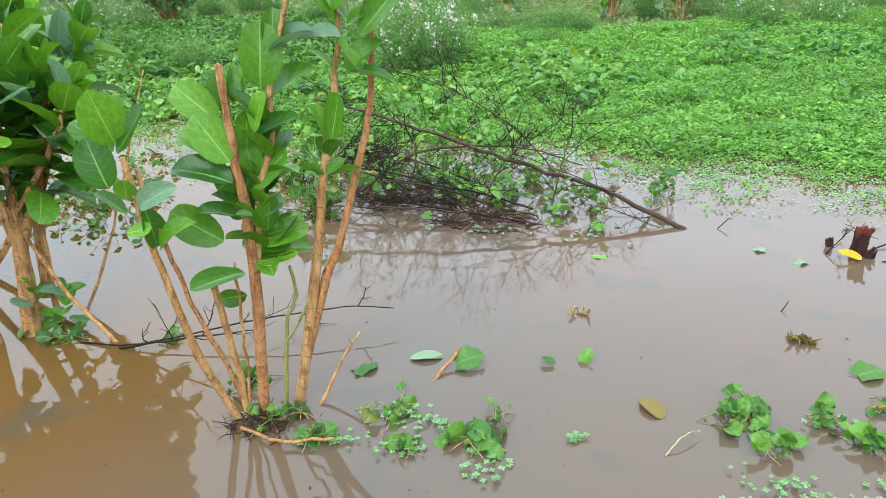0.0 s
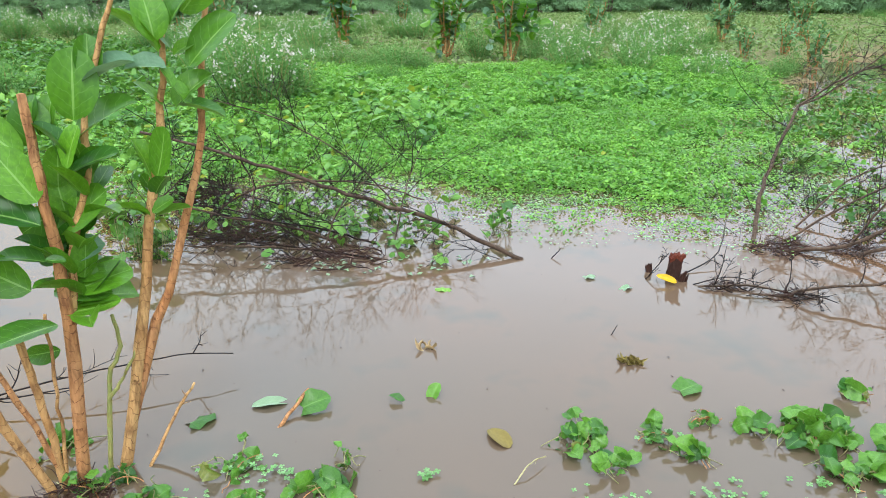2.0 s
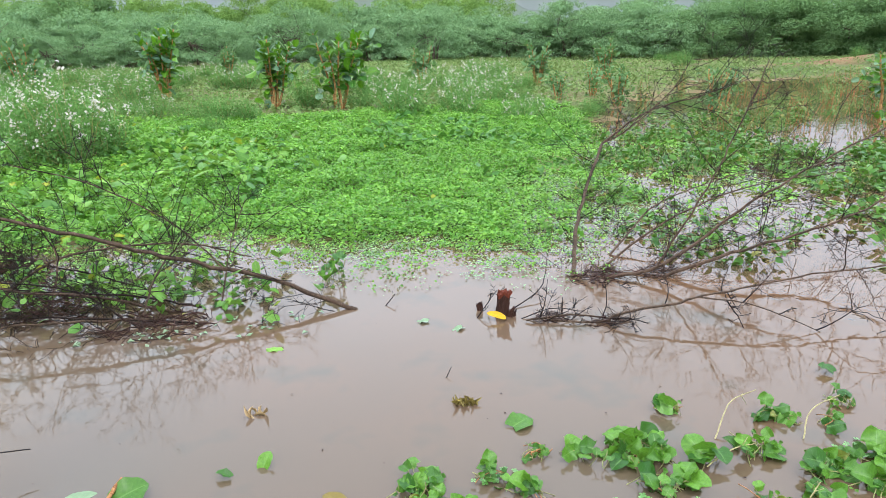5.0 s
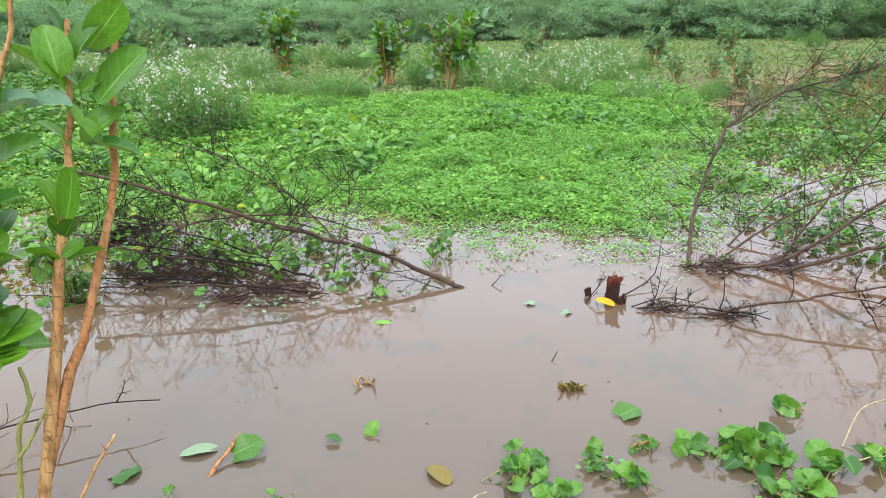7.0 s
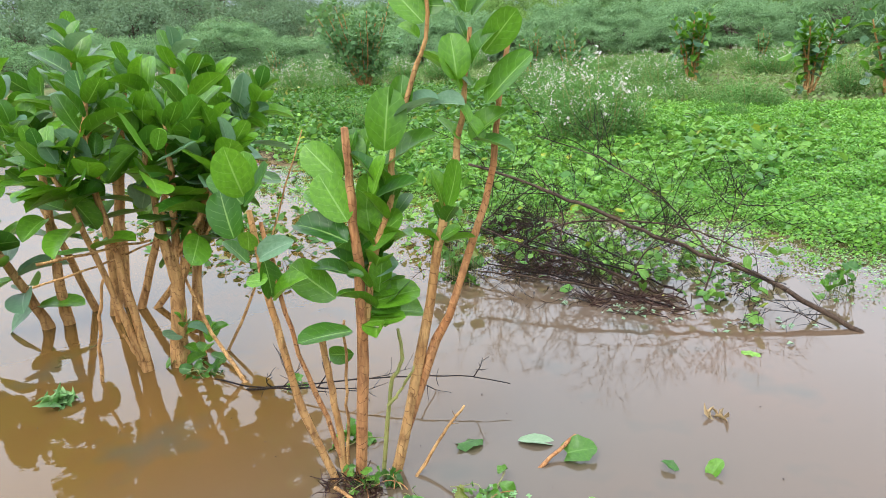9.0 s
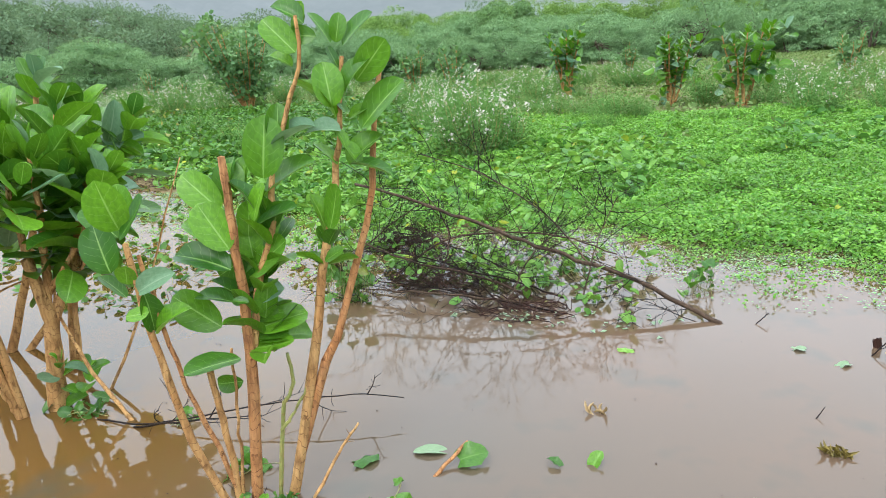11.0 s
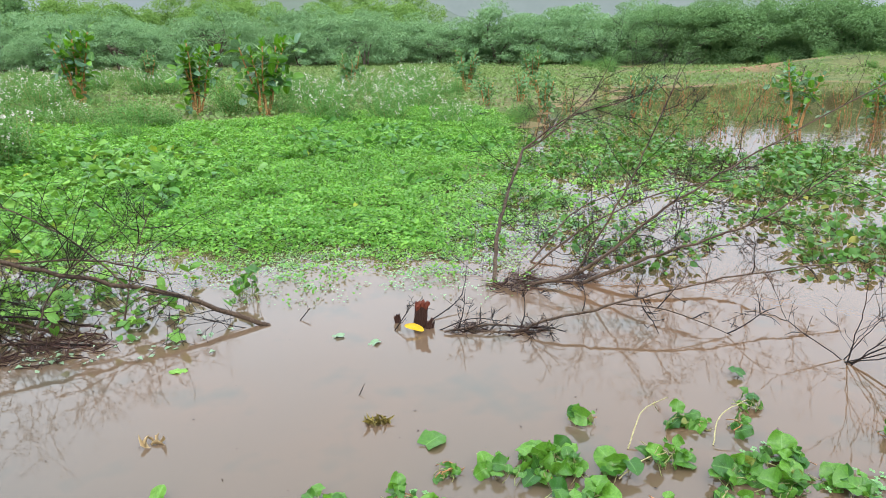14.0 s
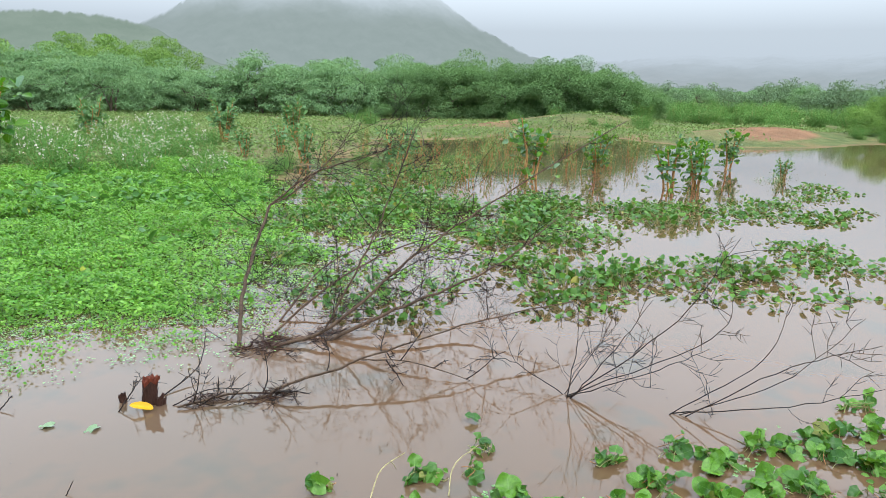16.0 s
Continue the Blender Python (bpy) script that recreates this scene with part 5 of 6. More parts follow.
dead_branch("drowned_branch", (1.83, 2.3, 0), [([(1.62, 2.42, 0.0), (1.83, 2.3, 0.0), (1.91, 2.25, 0.05), (2.16, 2.16, 0.1), (2.29, 2.13, 0.12), (2.62, 2.05, 0.17), (3.1, 1.98, 0.2), (3.7, 1.85, 0.2)], 0.009, 0.003, 0.6),
    ([(2.29, 2.13, 0.12), (2.5, 1.95, 0.1), (2.75, 1.75, -0.02)], 0.004, 0.002, 0.2),
    ([(1.5, 2.45, 0.01), (1.75, 2.36, 0.03), (2.05, 2.2, -0.01)], 0.006, 0.004, 0.3)], "thin dead branch lying along the water with crooked twigs", 94, 20, 0.26)
W1 = (2.9, 1.33, 0)
dead_branch("drowned_shrub", W1, [([W1, (2.96, 1.33, 0.23), (3.0, 1.36, 0.42)], 0.0029, 0.0012, 0.1), ([W1, (3.01, 1.16, 0.26), (3.09, 1.03, 0.52)], 0.0029, 0.0012, 0.2), ([W1, (3.25, 0.98, 0.4), (3.47, 0.82, 0.79)], 0.0034, 0.0013, 0.25),
    ([W1, (3.29, 0.83, 0.34), (3.38, 0.78, 0.57)], 0.0029, 0.0012, 0.15), ([W1, (2.79, 1.59, 0.14), (2.74, 1.75, 0.13)], 0.0025, 0.0011, 0.15), ([W1, (3.08, 1.01, 0.18), (3.19, 0.79, 0.33)], 0.0029, 0.0012, 0.2), ([W1, (3.03, 1.31, 0.16), (3.2, 1.24, 0.37)], 0.0025, 0.0011, 0.2)],
    "drowned bare thorn shrub fanning out of the water", 95, 40, 0.3, depth=1, mat=M_TWIG, twig=0.0018, category="shrub", crooked=0.003)
W2 = (3.12, 0.88, 0)
dead_branch("drowned_shrub", W2, [([W2, (3.3, 0.6, 0.3), (3.38, 0.54, 0.57)], 0.0025, 0.0011, 0.15), ([W2, (3.4, 0.51, 0.27), (3.63, 0.23, 0.39)], 0.0029, 0.0012, 0.2), ([W2, (3.31, 0.46, 0.13), (3.44, 0.16, 0.27)], 0.0029, 0.0012, 0.2),
    ([W2, (3.33, 0.53, 0.21), (3.5, 0.28, 0.53)], 0.0025, 0.0011, 0.2)], "drowned bare thorn shrub fanning out of the water", 96, 24, 0.28, depth=1, mat=M_TWIG, twig=0.0018, category="shrub", crooked=0.003)
dead_branch("drowned_twigs", (-1.25, 1.75, 0), [([(-1.9, 1.9, 0.0), (-1.6, 1.85, 0.02), (-1.2, 1.9, 0.08), (-0.8, 1.98, 0.1), (-0.6, 2.0, 0.08)], 0.004, 0.002, 0.5), ([(-1.7, 1.85, 0.0), (-1.35, 1.75, 0.1), (-1.05, 1.7, 0.16)], 0.005, 0.002, 0.5)],
    "thin dark twigs lying in the water between the milkweeds", 98, 10, 0.2, depth=1, mat=M_TWIG, twig=0.003)

# loose sticks
def stick(P, r0, r1, mat, label, seed, knots=0, name="stick"):
    rng = np.random.default_rng(seed)
    o = np.array([P[0][0], P[0][1], 0.0])
    Q, R = stem_line(np.array(P) - o, 12, r0, r1, rng, r0 * 0.3, 0.08)
    g = Geo()
    g.add(*tube(Q, R, 8))
    if knots:
        twigs_on(g, rng, Q, 0.002, knots, 0.05, 0, 0.1, 0.9, 0.7)
    solo(name, g, mat, tuple(o), label, "stick")


stick([(-0.81, 1.42, -0.06), (-0.72, 1.55, 0.1), (-0.65, 1.6, 0.2)], 0.006, 0.004, M_STEM, "leaning tan stick with a forked tip in the water", 111, 3)
stick([(-0.5, 1.5, -0.05), (-0.4, 1.62, 0.0), (-0.31, 1.75, 0.05)], 0.0075, 0.006, M_REDSTEM, "pinkish peeled stick half sunk in the water", 112)
stick([(-1.0, 1.32, 0.015), (-0.85, 1.25, 0.02), (-0.68, 1.25, 0.03)], 0.006, 0.005, M_STEM, "tan dead stick lying across the milkweed's foot", 113)
stick([(-2.05, 2.15, -0.05), (-1.91, 2.26, 0.26), (-1.81, 2.35, 0.56), (-1.68, 2.49, 1.0)], 0.008, 0.003, M_STEM, "slender tan shoot rising from the water", 114, 3, "dry_shoot")
stick([(-1.72, 1.9, -0.03), (-1.95, 1.98, 0.2), (-2.1, 2.05, 0.4)], 0.009, 0.006, M_STEM, "tan stick leaning against the milkweed", 115)
stick([(0.9, 2.05, -0.02), (0.95, 2.08, 0.035)], 0.0025, 0.0015, M_TWIG, "short dark twig poking from the water", 116)
stick([(1.5, 2.62, 0.0), (1.75, 2.75, 0.05), (1.9, 2.95, 0.16)], 0.0035, 0.002, M_TWIG, "bare dark twig rising beside the stump", 117, 4)
stick([(0.92, 2.95, 0.0), (0.98, 2.97, 0.05)], 0.003, 0.002, M_TWIG, "short dark twig poking from the water", 118, 2)

stick([(-2.5, 1.66, 0.57), (-2.35, 1.8, 0.585), (-2.18, 1.97, 0.6)], 0.007, 0.005, M_STEM, "dry tan stick caught across the milkweed stems", 119)
stick([(-2.6, 1.7, 0.45), (-2.35, 1.85, 0.52), (-2.15, 2.0, 0.6)], 0.005, 0.004, M_STEM, "dry tan stick caught across the milkweed stems", 120)

for k, (a, b, c) in enumerate((((1.62, 1.26, 0.0), (1.74, 1.33, 0.08), (1.87, 1.34, 0.1)), ((1.47, 1.13, 0.01), (1.56, 1.13, 0.05), (1.68, 1.14, 0.04)), ((1.57, 0.86, 0.0), (1.61, 0.86, 0.03), (1.66, 0.87, 0.07)), ((1.9, 1.14, 0.0), (1.98, 1.19, 0.07), (2.1, 1.18, 0.11)), ((0.3, 1.21, 0.0), (0.36, 1.26, 0.03), (0.42, 1.3, 0.02)))):
    stick([a, b, c], 0.0026, 0.0015, M_STALK, "pale dry creeper stalk arching out of the water", 125 + k, 2, "dry_stalk")

# ---- red stump ----
def stump(at):
    """A broken flat slab of a trunk, wider across the view than deep, leaning a little."""
    rng = np.random.default_rng(121)
    t = thing("tree_stump", at, "short dark broken stump with a red splintered top, standing in water", "stump", turn=-40)

    def slab(w, d, h, lean, rough, n=11, k=18):
        V, UV, T = [], [], []
        jag = rng.normal(0, rough, k)
        for i in range(n):
            q = i / (n - 1)
            for j in range(k):
                a = j / k * 6.283
                f = (1.12 - 0.3 * q + 0.22 * q ** 4) * (1 + 0.1 * math.sin(3 * a + 1 + q) + rng.normal(0, 0.06))
                z = -0.05 + q * (h + 0.05 + 0.012 * math.cos(a)) + (jag[j] if i == n - 1 else 0)
                V.append((w * f * math.cos(a) + lean * q * q, d * f * math.sin(a), z)), UV.append((j / k, q))
        for i in range(n - 1):
            for j in range(k):
                a, b = i * k + j, i * k + (j + 1) % k
                T += [(a, b, b + k), (a, b + k, a + k)]
        return V, UV, T

    k = 18
    V, UV, T = slab(0.034, 0.017, 0.125, 0.012, 0.008)
    part("bark", mesh_of("bark", np.array(V), np.array(T), np.array(UV), False), M_STUMP, t)
    # raw wood: a ragged rim and a dished face
    top = [np.array(v) for v in V[-k:]]
    c = np.mean(top, 0)
    rim = [c + (v - c) * 1.05 + np.array([0, 0, 0.003]) for v in top]
    low = [c + (v - c) * 1.08 - np.array([0, 0, 0.012 + 0.008 * rng.uniform()]) for v in top]
    W = np.array(low + rim + [c - np.array([0, 0, 0.006])])
    F = []
    for j in range(k):
        q = (j + 1) % k
        F += [(j, q, k + q), (j, k + q, k + j), (k + j, k + q, 2 * k)]
    part("broken_top", mesh_of("broken_top", W, np.array(F), np.zeros((len(W), 2)), False), M_CUT, t, "raw red splintered wood")
    for x, y, w, h, lean in ((0.045, -0.012, 0.016, 0.045, 0.012), (-0.12, 0.03, 0.016, 0.035, -0.01), (0.062, 0.0, 0.011, 0.03, 0.006)):
        V, UV, T = slab(w, w * 0.8, h, lean, 0.006, 6, 10)
        e = len(V) - 10
        V.append(tuple(np.mean(V[-10:], 0))), UV.append((0.5, 1.0))
        T += [(e + j, e + (j + 1) % 10, e + 10) for j in range(10)]
        part("stub", mesh_of("stub", np.array(V) + (x, y, 0), np.array(T), np.array(UV), False), M_STUMP, t)
    return t


stump((1.43, 2.585, 0))
dead_branch("stump_twigs", (1.4, 2.6, 0), [([(1.3, 2.6, 0.0), (1.38, 2.62, 0.08), (1.45, 2.68, 0.1)], 0.003, 0.002, 0.5), ([(1.5, 2.5, 0.0), (1.65, 2.45, 0.05), (1.8, 2.42, 0.02)], 0.003, 0.002, 0.6)], "thin dark twigs tangled round the stump", 122, 14, 0.12, depth=1, mat=M_TWIG, twig=0.0022)


def loose_leaf(name, tpl, mat, at, turn, L, W, tilt, roll, label):
    me = mesh_of(name, *tpl)
    ob = solo(name, me, mat, at, label, "leaf", m=pose(*at, tilt, roll, turn))
    ob.scale = (W, L, L)
    return ob


loose_leaf("yellow_leaf", MILK[1], M_YELLOW, (1.335, 2.56, 0.034), -132, 0.1, 0.038, -10, 30, "bright yellow fallen leaf lying against the stump")
loose_leaf("pale_leaf", MILK[1], M_PALE, (-0.51, 1.74, 0.004), -80, 0.13, 0.06, 0, 0, "pale grey-green fallen leaf floating on the water")
loose_leaf("brown_leaf", MILK[1], M_BROWNLEAF, (0.28, 1.48, 0.006), -155, 0.11, 0.06, 2, 0, "olive-brown fallen leaf floating on the water")
loose_leaf("floating_leaf", HEART[0], M_CREEP, (-0.33, 1.69, 0.015), -70, 0.1, 0.1, 18, 22, "green heart-shaped leaf resting on a sunken stick")
loose_leaf("floating_leaf", HEART[1], M_CREEP, (-0.7, 1.66, 0.012), -60, 0.085, 0.08, 8, -12, "green heart-shaped leaf curling out of the water")
loose_leaf("floating_leaf", HEART[2], M_CREEP, (0.12, 1.71, 0.0), -40, 0.055, 0.05, 55, 10, "small green leaf sprout in the water")
loose_leaf("floating_leaf", HEART[2], M_CREEP, (0.01, 1.69, 0.005), 60, 0.05, 0.035, 25, 0, "small green leaf sprout in the water")
loose_leaf("floating_leaf", HEART[0], M_CREEP, (1.0, 1.6, 0.006), -70, 0.09, 0.09, 10, 8, "single green creeper leaf floating on the water")
loose_leaf("floating_leaf", HEART[0], M_VINE, (0.33, 2.93, 0.02), 30, 0.08, 0.08, 20, 5, "small green leaf floating near the fallen branch")
loose_leaf("floating_leaf", HEART[1], M_VINE, (0.32, 2.63, 0.008), 80, 0.07, 0.06, 5, 5, "small green leaf floating near the fallen branch")
loose_leaf("floating_leaf", HEART[0], M_PALE, (1.05, 2.65, 0.003), 70, 0.06, 0.045, 0, 0, "pale submerged leaf at the water's surface")
loose_leaf("floating_leaf", HEART[0], M_PALE, (1.18, 2.51, 0.003), 110, 0.065, 0.04, 0, 0, "pale submerged leaf at the water's surface")
loose_leaf("floating_leaf", HEART[0], M_CREEP, (2.4, 1.45, 0.012), 30, 0.06, 0.065, 25, 0, "single creeper leaf standing out of the water")


def tuft(at, n, L, mat, label, seed, category="dry plant"):
    rng = np.random.default_rng(seed)
    g = Geo()
    d = ball_dirs(rng, n, 0.5)
    d[:, 2] = np.abs(d[:, 2]) * 0.7
    P = rng.normal(0, L * 0.35, (n, 3)) * (1.4, 0.7, 0.1)
    P[:, 2] = np.abs(P[:, 2])
    l = L * rng.uniform(0.5, 1.2, n)
    g.scatter(blade(lance, 4, 2, 0.3, 0.5), frames_of(P, d, ball_dirs(rng, n, 0.6), np.stack([l * 0.3, l, l], 1)))
    solo("dry_tuft", g, mat, at, label, category)


tuft((0.12, 2.06, 0.0), 8, 0.055, M_DRY, "curled dry brown leaf sticking up from the water", 131)
tuft((-2.43, 1.56, 0.0), 46, 0.07, M_FLOAT, "pale feathery sprig floating on brown water", 133, "water plant")
tuft((0.91, 1.83, 0.0), 34, 0.04, M_BROWNLEAF, "floating tuft of withered olive-brown weed", 132)


# ---- creepers floating close to the bank ----
def creeper(at, radius, leaves, seed, size=0.1, lift=0.05, runners=3, label="floating creeper with glossy heart-shaped leaves on trailing stems"):
    rng = np.random.default_rng(seed)
    t = thing("water_creeper", at, label, "creeper", "creepers on the water")
    lines = []
    for k in range(runners):
        a = rng.uniform(0, 6.283)
        P = crook(rng, (-math.cos(a) * radius * 0.9, -math.sin(a) * radius * 0.6, 0.008), (math.cos(a), math.sin(a) * 0.7, 0.02), radius * 1.7, 8, 0.22)
        P[:, 2] = 0.003 + 0.022 * np.abs(np.sin(np.linspace(0, 3.1, 9) * rng.uniform(0.6, 1.5)))
        part("runner", mesh_of("runner", *tube(P, 0.0017, 6)), M_RUNNER if rng.uniform() < 0.8 else M_REDSTEM, t)
        lines.append(P)
    for k in range(int(leaves * 2.5)):
        P = lines[k % runners]
        p = P[int(rng.integers(1, 8))] * 0.8 + rng.normal(0, radius * 0.2, 3) * (1, 0.75, 0)
        L = size * rng.choice((0.15, 0.2, 0.26, 0.33, 0.41, 0.5, 0.6))
        # some leaves float, some stand up, some have gone half under
        z = max(-0.004, rng.uniform(-0.5, 1.0) * lift)
        el = math.radians(rng.uniform(-28, 60))
        a = rng.uniform(0, 6.283)
        d = np.array([math.cos(a) * math.cos(el), math.sin(a) * math.cos(el), math.sin(el) * 0.8])
        nor = np.array([-0.3, -0.5, 0.9]) + rng.normal(0, 0.45, 3)
        M = frames_of(np.array([[p[0], p[1], z]]), d[None], nor[None], np.array([[L * rng.uniform(0.85, 1.3), L, L * rng.uniform(0.8, 2.0)]]))[0]
        stalk_of = t
        if z > 0.02:
            Q = smooth_line([(p[0] + rng.normal(0, 0.02), p[1] + rng.normal(0, 0.02), 0.0), (p[0], p[1], z * 0.7), (p[0], p[1], z)], 4)
            stalk_of = part("petiole", mesh_of("petiole", *tube(Q, 0.0015, 4)), M_RUNNER, t)
        part("leaf", HEART_ME[int(rng.integers(4))], M_CREEP, stalk_of, m=M)
    return t


CREEPERS = ((0.56, 1.37, 0.15, 14, 0.1), (0.81, 1.36, 0.08, 6, 0.09), (0.98, 1.41, 0.05, 3, 0.08), (-0.25, 1.26, 0.12, 11, 0.12), (-0.18, 1.4, 0.06, 5, 0.06), (-0.54, 1.42, 0.13, 12, 0.085), (-0.75, 1.29, 0.1, 8, 0.09), (-0.46, 1.25, 0.08, 5, 0.08),
            (0.87, 1.23, 0.07, 4, 0.09), (0.62, 1.24, 0.08, 5, 0.09), (1.0, 1.43, 0.06, 4, 0.06), (-1.98, 1.93, 0.12, 8, 0.09), (-1.5, 1.9, 0.07, 4, 0.09), (-1.05, 1.6, 0.12, 6, 0.09), (-0.93, 1.35, 0.09, 7, 0.09), (-0.82, 1.42, 0.07, 5, 0.1))
for i, (x, y, r, n, s) in enumerate(CREEPERS):
    creeper((x, y, 0), r, n, 140 + i, s)
CREEPERS = ((1.26, 1.32, 0.16, 20, 0.115), (1.12, 1.37, 0.07, 5, 0.1), (1.38, 1.25, 0.1, 10, 0.115), (1.58, 1.48, 0.06, 6, 0.11), (1.49, 1.18, 0.06, 4, 0.12), (1.35, 1.09, 0.07, 5, 0.11), (1.92, 1.27, 0.08, 9, 0.11), (1.72, 1.15, 0.11, 9, 0.1),
            (2.23, 1.27, 0.06, 4, 0.09), (2.07, 1.17, 0.06, 5, 0.1), (1.85, 0.97, 0.12, 14, 0.115), (1.9, 0.85, 0.12, 14, 0.12), (2.05, 0.93, 0.09, 8, 0.12))
for i, (x, y, r, n, s) in enumerate(CREEPERS):
    creeper((x, y, 0), r, n, 160 + i, s)
CREEPERS = ((2.07, 0.76, 0.11, 11, 0.12), (1.68, 0.86, 0.09, 8, 0.1), (2.5, 0.87, 0.08, 6, 0.11), (2.27, 0.62, 0.14, 16, 0.12), (2.09, 0.6, 0.1, 9, 0.115), (2.26, 0.48, 0.13, 12, 0.12), (1.25, 1.1, 0.1, 6, 0.1), (1.5, 0.9, 0.1, 7, 0.09),
            (2.8, 0.73, 0.11, 8, 0.11), (2.85, 0.54, 0.13, 14, 0.115), (3.12, 0.44, 0.14, 16, 0.115), (3.25, 0.32, 0.16, 20, 0.115), (3.23, 0.15, 0.15, 16, 0.115), (2.77, 0.36, 0.13, 14, 0.115))
for i, (x, y, r, n, s) in enumerate(CREEPERS):
    creeper((x, y, 0), r, n, 175 + i, s)
CREEPERS = ((2.93, 0.24, 0.14, 15, 0.115), (3.81, 0.33, 0.13, 9, 0.09), (2.6, 0.44, 0.13, 13, 0.115), (3.59, 0.19, 0.11, 10, 0.1), (2.48, 0.64, 0.13, 13, 0.115), (3.0, 0.02, 0.15, 12, 0.11), (3.5, 0.34, 0.12, 9, 0.1))
for i, (x, y, r, n, s) in enumerate(CREEPERS):
    creeper((x, y, 0), r, n, 195 + i, s)
creeper((0.74, 3.42, 0), 0.11, 9, 190, 0.125, 0.15, 2, "upright clump of round bright green leaves at the branch's end")
creeper((-1.25, 3.35, 0), 0.2, 26, 191, 0.14, 0.26, 3, "bushy dark green creeper rising beside the brush")


# ---- weeds spread over the open water ----
def weed(seed, n, r, lift, size, joined):
    rng = np.random.default_rng(seed)
    t = thing("water_weed", (0, 0, 0), "floating clump of green water weed leaves", "water weed", "weeds on the open water")
    g, f = Geo(), Geo()
    for k in range(n):
        a, q = rng.uniform(0, 6.283), math.sqrt(rng.uniform(0, 1)) * r
        p = np.array([math.cos(a) * q, math.sin(a) * q, 0.0])
        z = max(0.004, lift * rng.uniform(-0.2, 1) * (1 - 0.5 * q / r))
        el = rng.uniform(-0.2, 0.9)
        b = rng.uniform(0, 6.283)
        L = size * rng.uniform(0.5, 1.25)
        M = frames_of(np.array([[p[0], p[1], z]]), np.array([[math.cos(b) * math.cos(el), math.sin(b) * math.cos(el), math.sin(el)]]), rng.normal(0, 0.45, (1, 3)) + (0, 0, 1), np.array([[L, L, L]]))
        j = int(rng.integers(3))
        if joined:
            f.scatter(HEART_SMALL[j], M)
        else:
            part("leaf", WEED_ME[j], M_WEED, t, m=M[0])
        g.add(*tube(smooth_line([p * 0.7 + (0, 0, -0.01), p * 0.9 + (0, 0, z * 0.5), p + (0, 0, z)], 4), 0.002, 4, False))
    if joined:
        part("foliage", f, M_WEED, t, kind="stuff")
    part("stalk", g, M_RUNNER, t, kind="stuff")
    return t


WEED_ME = [mesh_of("leaf", *t) for t in HEART_SMALL]
for me in WEED_ME:
    me.materials.append(M_WEED)
rng = np.random.default_rng(200)
weeds = [weed(201 + i, n, r, h, s, j) for i, (n, r, h, s, j) in enumerate(((26, 0.26, 0.16, 0.052, 0), (22, 0.34, 0.07, 0.052, 0), (30, 0.24, 0.24, 0.055, 0), (12, 0.3, 0.02, 0.05, 0), (60, 0.34, 0.18, 0.055, 1), (40, 0.4, 0.08, 0.055, 1), (70, 0.3, 0.26, 0.06, 1), (20, 0.36, 0.03, 0.06, 1)))]
spots = []
for x, y, n, sx, sy, kinds in ((3.2, 3.3, 4, 0.5, 0.3, (0, 1)), (3.9, 2.9, 4, 0.5, 0.3, (0, 4)), (4.6, 2.5, 3, 0.4, 0.25, (4, 5)), (4.9, 3.7, 3, 0.8, 0.4, (4, 5)), (5.6, 5.6, 13, 0.9, 0.5, (4, 6)), (7.0, 5.6, 12, 0.9, 0.5, (4, 6)), (6.3, 7.3, 14, 0.9, 0.4, (4, 6)),
                               (8.3, 4.0, 10, 0.6, 0.3, (4, 5)), (8.9, 2.9, 7, 0.5, 0.25, (5, 7)), (6.0, 1.8, 3, 0.15, 0.2, (4, 6)), (5.6, 1.1, 4, 0.4, 0.15, (1, 3)), (6.8, 1.3, 4, 0.5, 0.15, (5, 7)), (7.7, 1.7, 4, 0.4, 0.12, (7, 5)), (9.5, 2.2, 7, 0.5, 0.2, (5, 7)), (10.2, 3.2, 6, 0.6, 0.3, (5, 7)),
                               (-3.4, 4.2, 10, 0.6, 0.5, (7, 5)), (-2.6, 3.5, 6, 0.35, 0.25, (3, 1)), (-4.6, 5.4, 8, 0.7, 0.5, (5, 7)), (2.9, 3.7, 2, 0.35, 0.35, (1, 0)), (3.6, 4.6, 3, 0.5, 0.5, (5, 4)), (5.2, 1.6, 3, 0.3, 0.2, (3,)), (5.7, 3.7, 5, 0.6, 0.3, (4, 6)), (6.4, 4.5, 8, 0.7, 0.3, (4, 6)), (5.1, 3.1, 3, 0.4, 0.25, (4, 5)), (7.4, 4.9, 6, 0.6, 0.3, (4, 6)), (12.5, 3.0, 6, 1.0, 0.4, (7, 5)), (8.4, 8.4, 12, 0.9, 0.5, (4, 6)), (4.9, 5.8, 5, 0.6, 0.5, (5, 4)), (4.8, 2.0, 3, 0.4, 0.2, (4, 5)), (5.2, 2.3, 3, 0.5, 0.2, (4, 6)), (4.2, 2.3, 2, 0.3, 0.2, (5,)), (-0.5, 3.75, 4, 0.6, 0.2, (0, 2)), (0.25, 3.3, 1, 0.1, 0.1, (3,))):
    spots += [(x + rng.normal(0, sx * 0.75), y + rng.normal(0, sy * 0.75), int(rng.choice(kinds))) for k in range(n)]
used = set()
for x, y, k in spots:
    m = pose(x, y, max(0.0, float(land_z(np.array([x]), np.array([y]))[0])), 0, 0, float(rng.uniform(0, 360)))
    s = float(rng.uniform(0.7, 1.15))
    o = weeds[k] if k not in used else copy_thing(weeds[k], m)
    used.add(k)
    o.matrix_basis = m
    o.scale = (s, s, s)


# ---- specks of drifted debris ----
g = Geo()
rng = np.random.default_rng(390)
n = 260
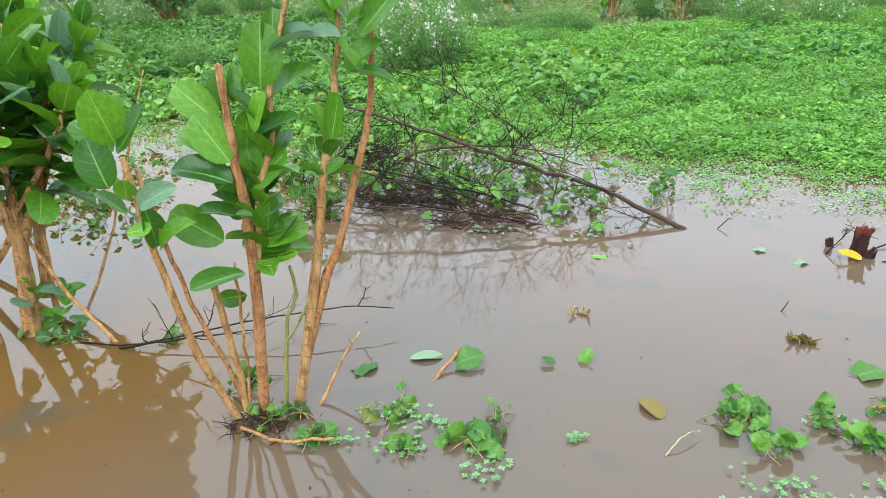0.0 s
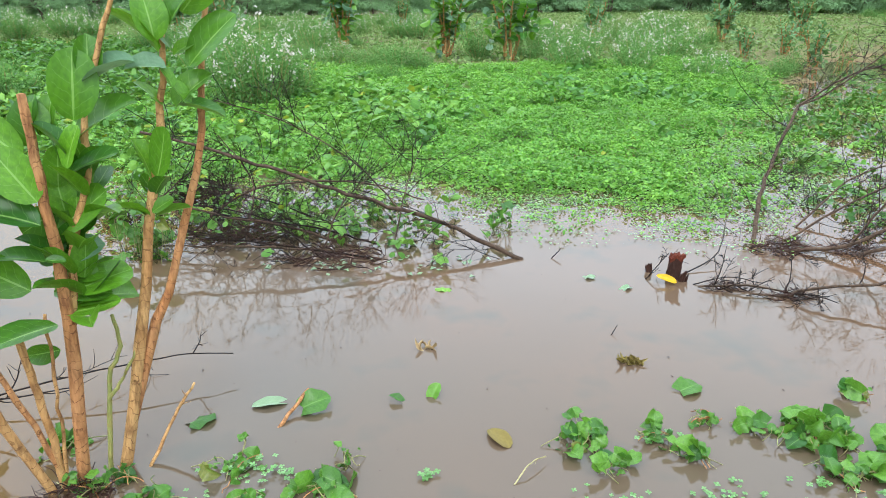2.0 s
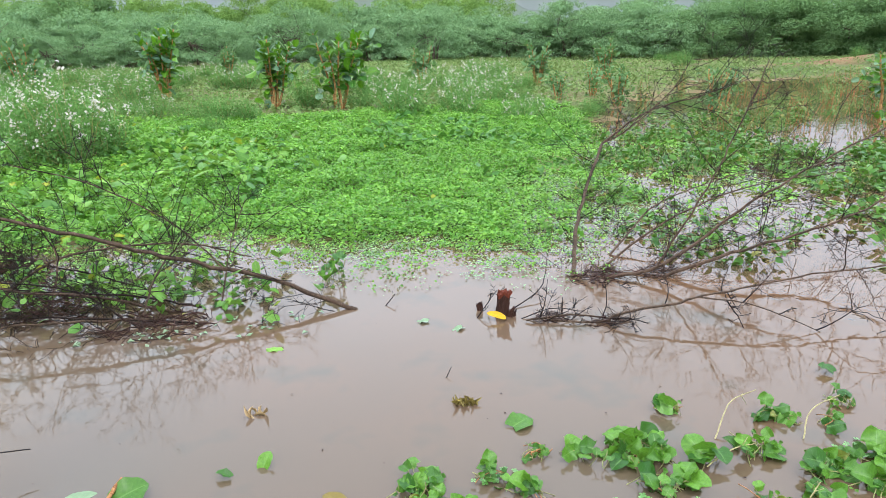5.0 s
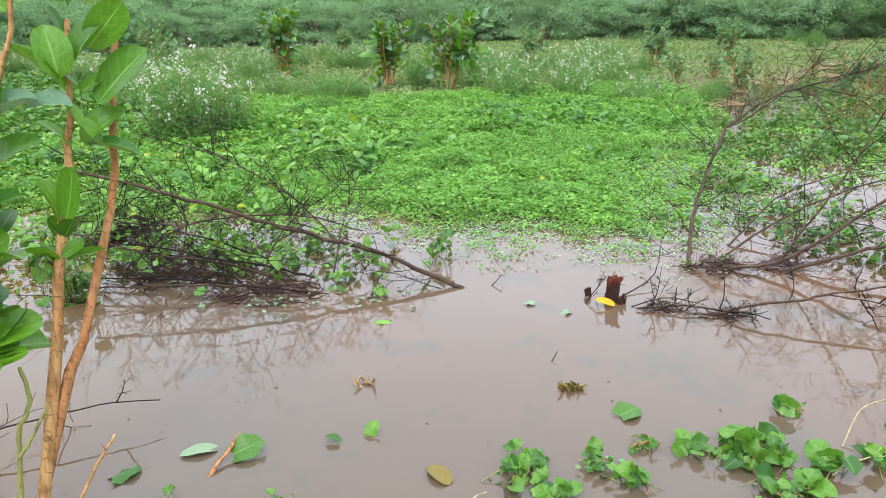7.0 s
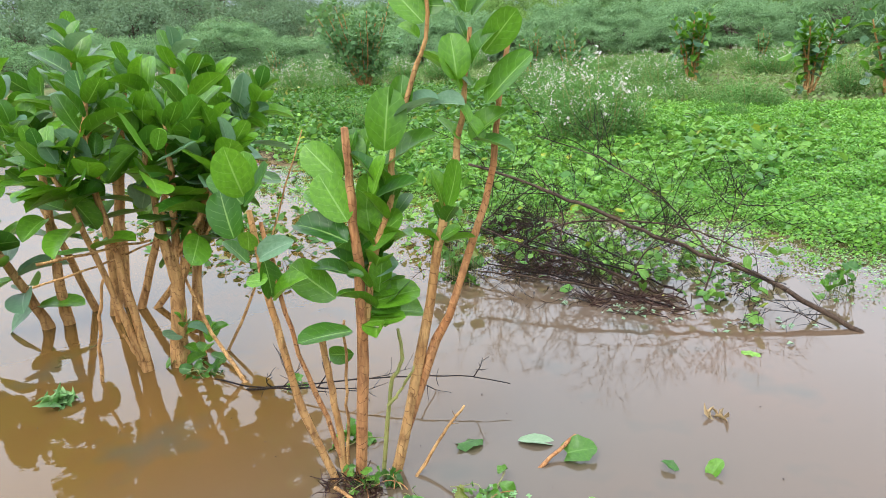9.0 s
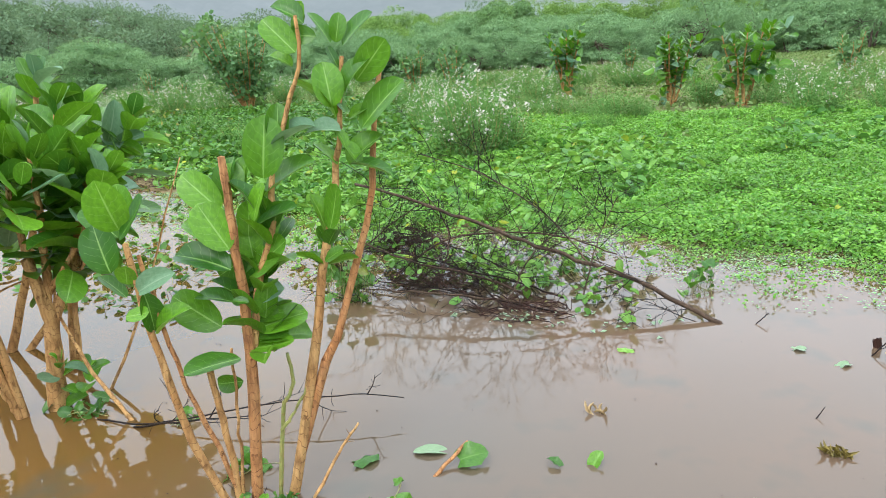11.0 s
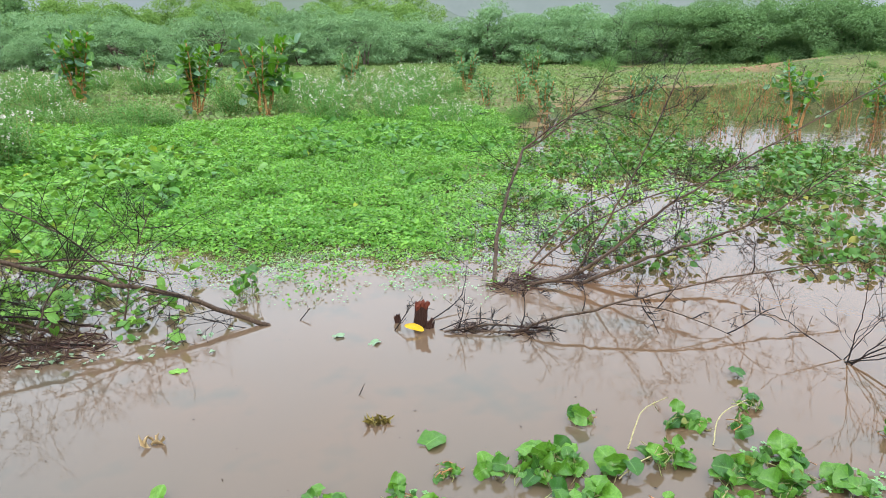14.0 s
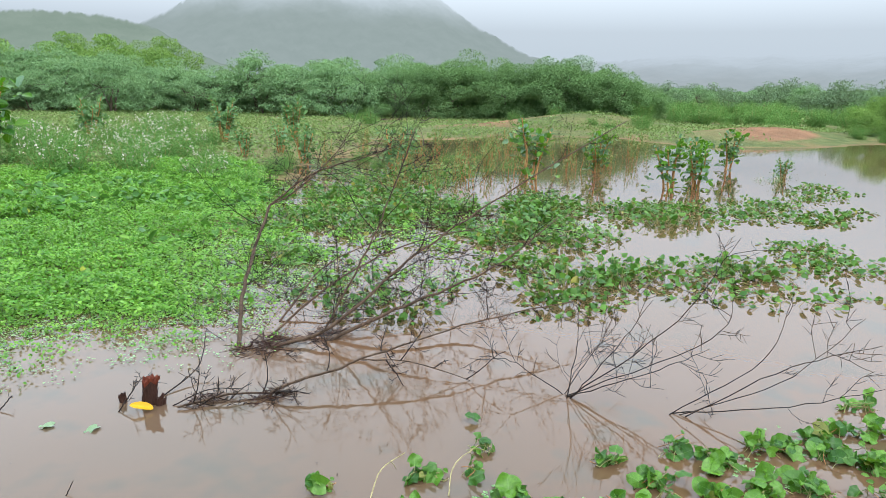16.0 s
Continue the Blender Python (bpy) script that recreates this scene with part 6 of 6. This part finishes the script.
x, y = rng.uniform(-3.2, 4.0, n), rng.uniform(0.6, 3.6, n)
L = rng.uniform(0.004, 0.016, n)
g.scatter(CHIP, frames_of(np.stack([x, y, np.full(n, 0.003)], 1), ball_dirs(rng, n) * (1, 1, 0.05), np.tile([0, 0, 1.0], (n, 1)) + rng.normal(0, 0.08, (n, 3)), np.stack([L * 0.4, L, L], 1)))
solo("floating_debris", g, M_LITTER, (0, 0, 0), "tiny dark specks of debris floating on the water", "debris", kind="stuff")


# ---- water clover between the creepers ----
CLOVER = blade(lambda q: 0.12 + 0.95 * q ** 0.8 if q < 0.8 else 0.9 * (1.02 - q) / 0.22 + 0.1, 3, 2, fold=0.1, curl=0.05, notch=-0.1)


def clover(at, n, r, seed):
    """Four-parted leaves lying on the water."""
    rng = np.random.default_rng(seed)
    g = Geo()
    for k in range(int(n * 1.5)):
        c = np.array([rng.normal(0, r * 0.7), rng.normal(0, r * 0.45), rng.uniform(0.003, 0.02)])
        a = np.arange(4) * 1.571 + rng.uniform(0, 1.5)
        tip = rng.normal(0, 0.12, 2)
        d = np.stack([np.cos(a), np.sin(a), 0.12 + np.cos(a) * tip[0] + np.sin(a) * tip[1]], 1)
        L = rng.uniform(0.007, 0.013)
        g.scatter(CLOVER, frames_of(np.tile(c, (4, 1)), d, np.tile([0, 0, 1.0], (4, 1)), np.full((4, 3), L)))
    solo("water_clover", g, M_CLOVER, at, "small pale green four-leaved water clover floating on the water", "water plant", kind="stuff")


for i, (x, y, n, r) in enumerate(((0.05, 1.28, 7, 0.03), (-0.5, 1.4, 16, 0.06), (-0.45, 1.24, 18, 0.07), (-0.4, 1.36, 12, 0.05), (0.8, 1.36, 12, 0.05), (0.55, 1.05, 26, 0.12), (0.9, 1.05, 26, 0.1), (1.3, 1.3, 10, 0.08), (1.2, 0.98, 24, 0.14), (2.0, 1.0, 12, 0.06), (2.16, 0.74, 24, 0.08), (2.9, 0.45, 22, 0.12), (3.2, 0.4, 24, 0.12), (-0.2, 1.14, 14, 0.08), (-0.65, 1.28, 12, 0.06))):
    clover((x, y, 0), n, r, 300 + i)


# ---- half-drowned stalks in the shallows ----
def stalks(seed):
    rng = np.random.default_rng(seed)
    t = thing("drowned_herb", (0, 0, 0), "half-drowned brownish herb with thin upright stalks", "herb", "herbs in the shallows")
    g, f = Geo(), Geo()
    for k in range(16):
        a, r = rng.uniform(0, 6.283), rng.uniform(0, 0.25)
        p = np.array([math.cos(a) * r, math.sin(a) * r, -0.05])
        P = crook(rng, p, (rng.normal(0, 0.15), rng.normal(0, 0.15), 1), rng.uniform(0.3, 0.65), 5, 0.08)
        g.add(*tube(P, np.linspace(0.004, 0.0015, 6), 3, False))
        n = 12
        q = P[rng.integers(2, 6, n)] + rng.normal(0, 0.02, (n, 3))
        L = rng.uniform(0.03, 0.07, n)
        f.scatter(CHIP, frames_of(q, ball_dirs(rng, n, 0.4), ball_dirs(rng, n, 0.8), np.stack([L * 0.45, L, L], 1)))
    part("stalk", g, M_REDSTEM, t, kind="stuff")
    part("foliage", f, M_GRASS, t, kind="stuff")
    return t


rng = np.random.default_rng(400)
herbs = [stalks(401), stalks(402)]
spots = [(x, y, float(rng.uniform(0.7, 1.3)), float(rng.uniform(0, 360))) for x, y in zip(rng.uniform(6.5, 15, 46), rng.uniform(6.5, 14.5, 46)) if y < 3.5 + 0.85 * x and y > 2.6 + 0.32 * x]
place(herbs, spots)
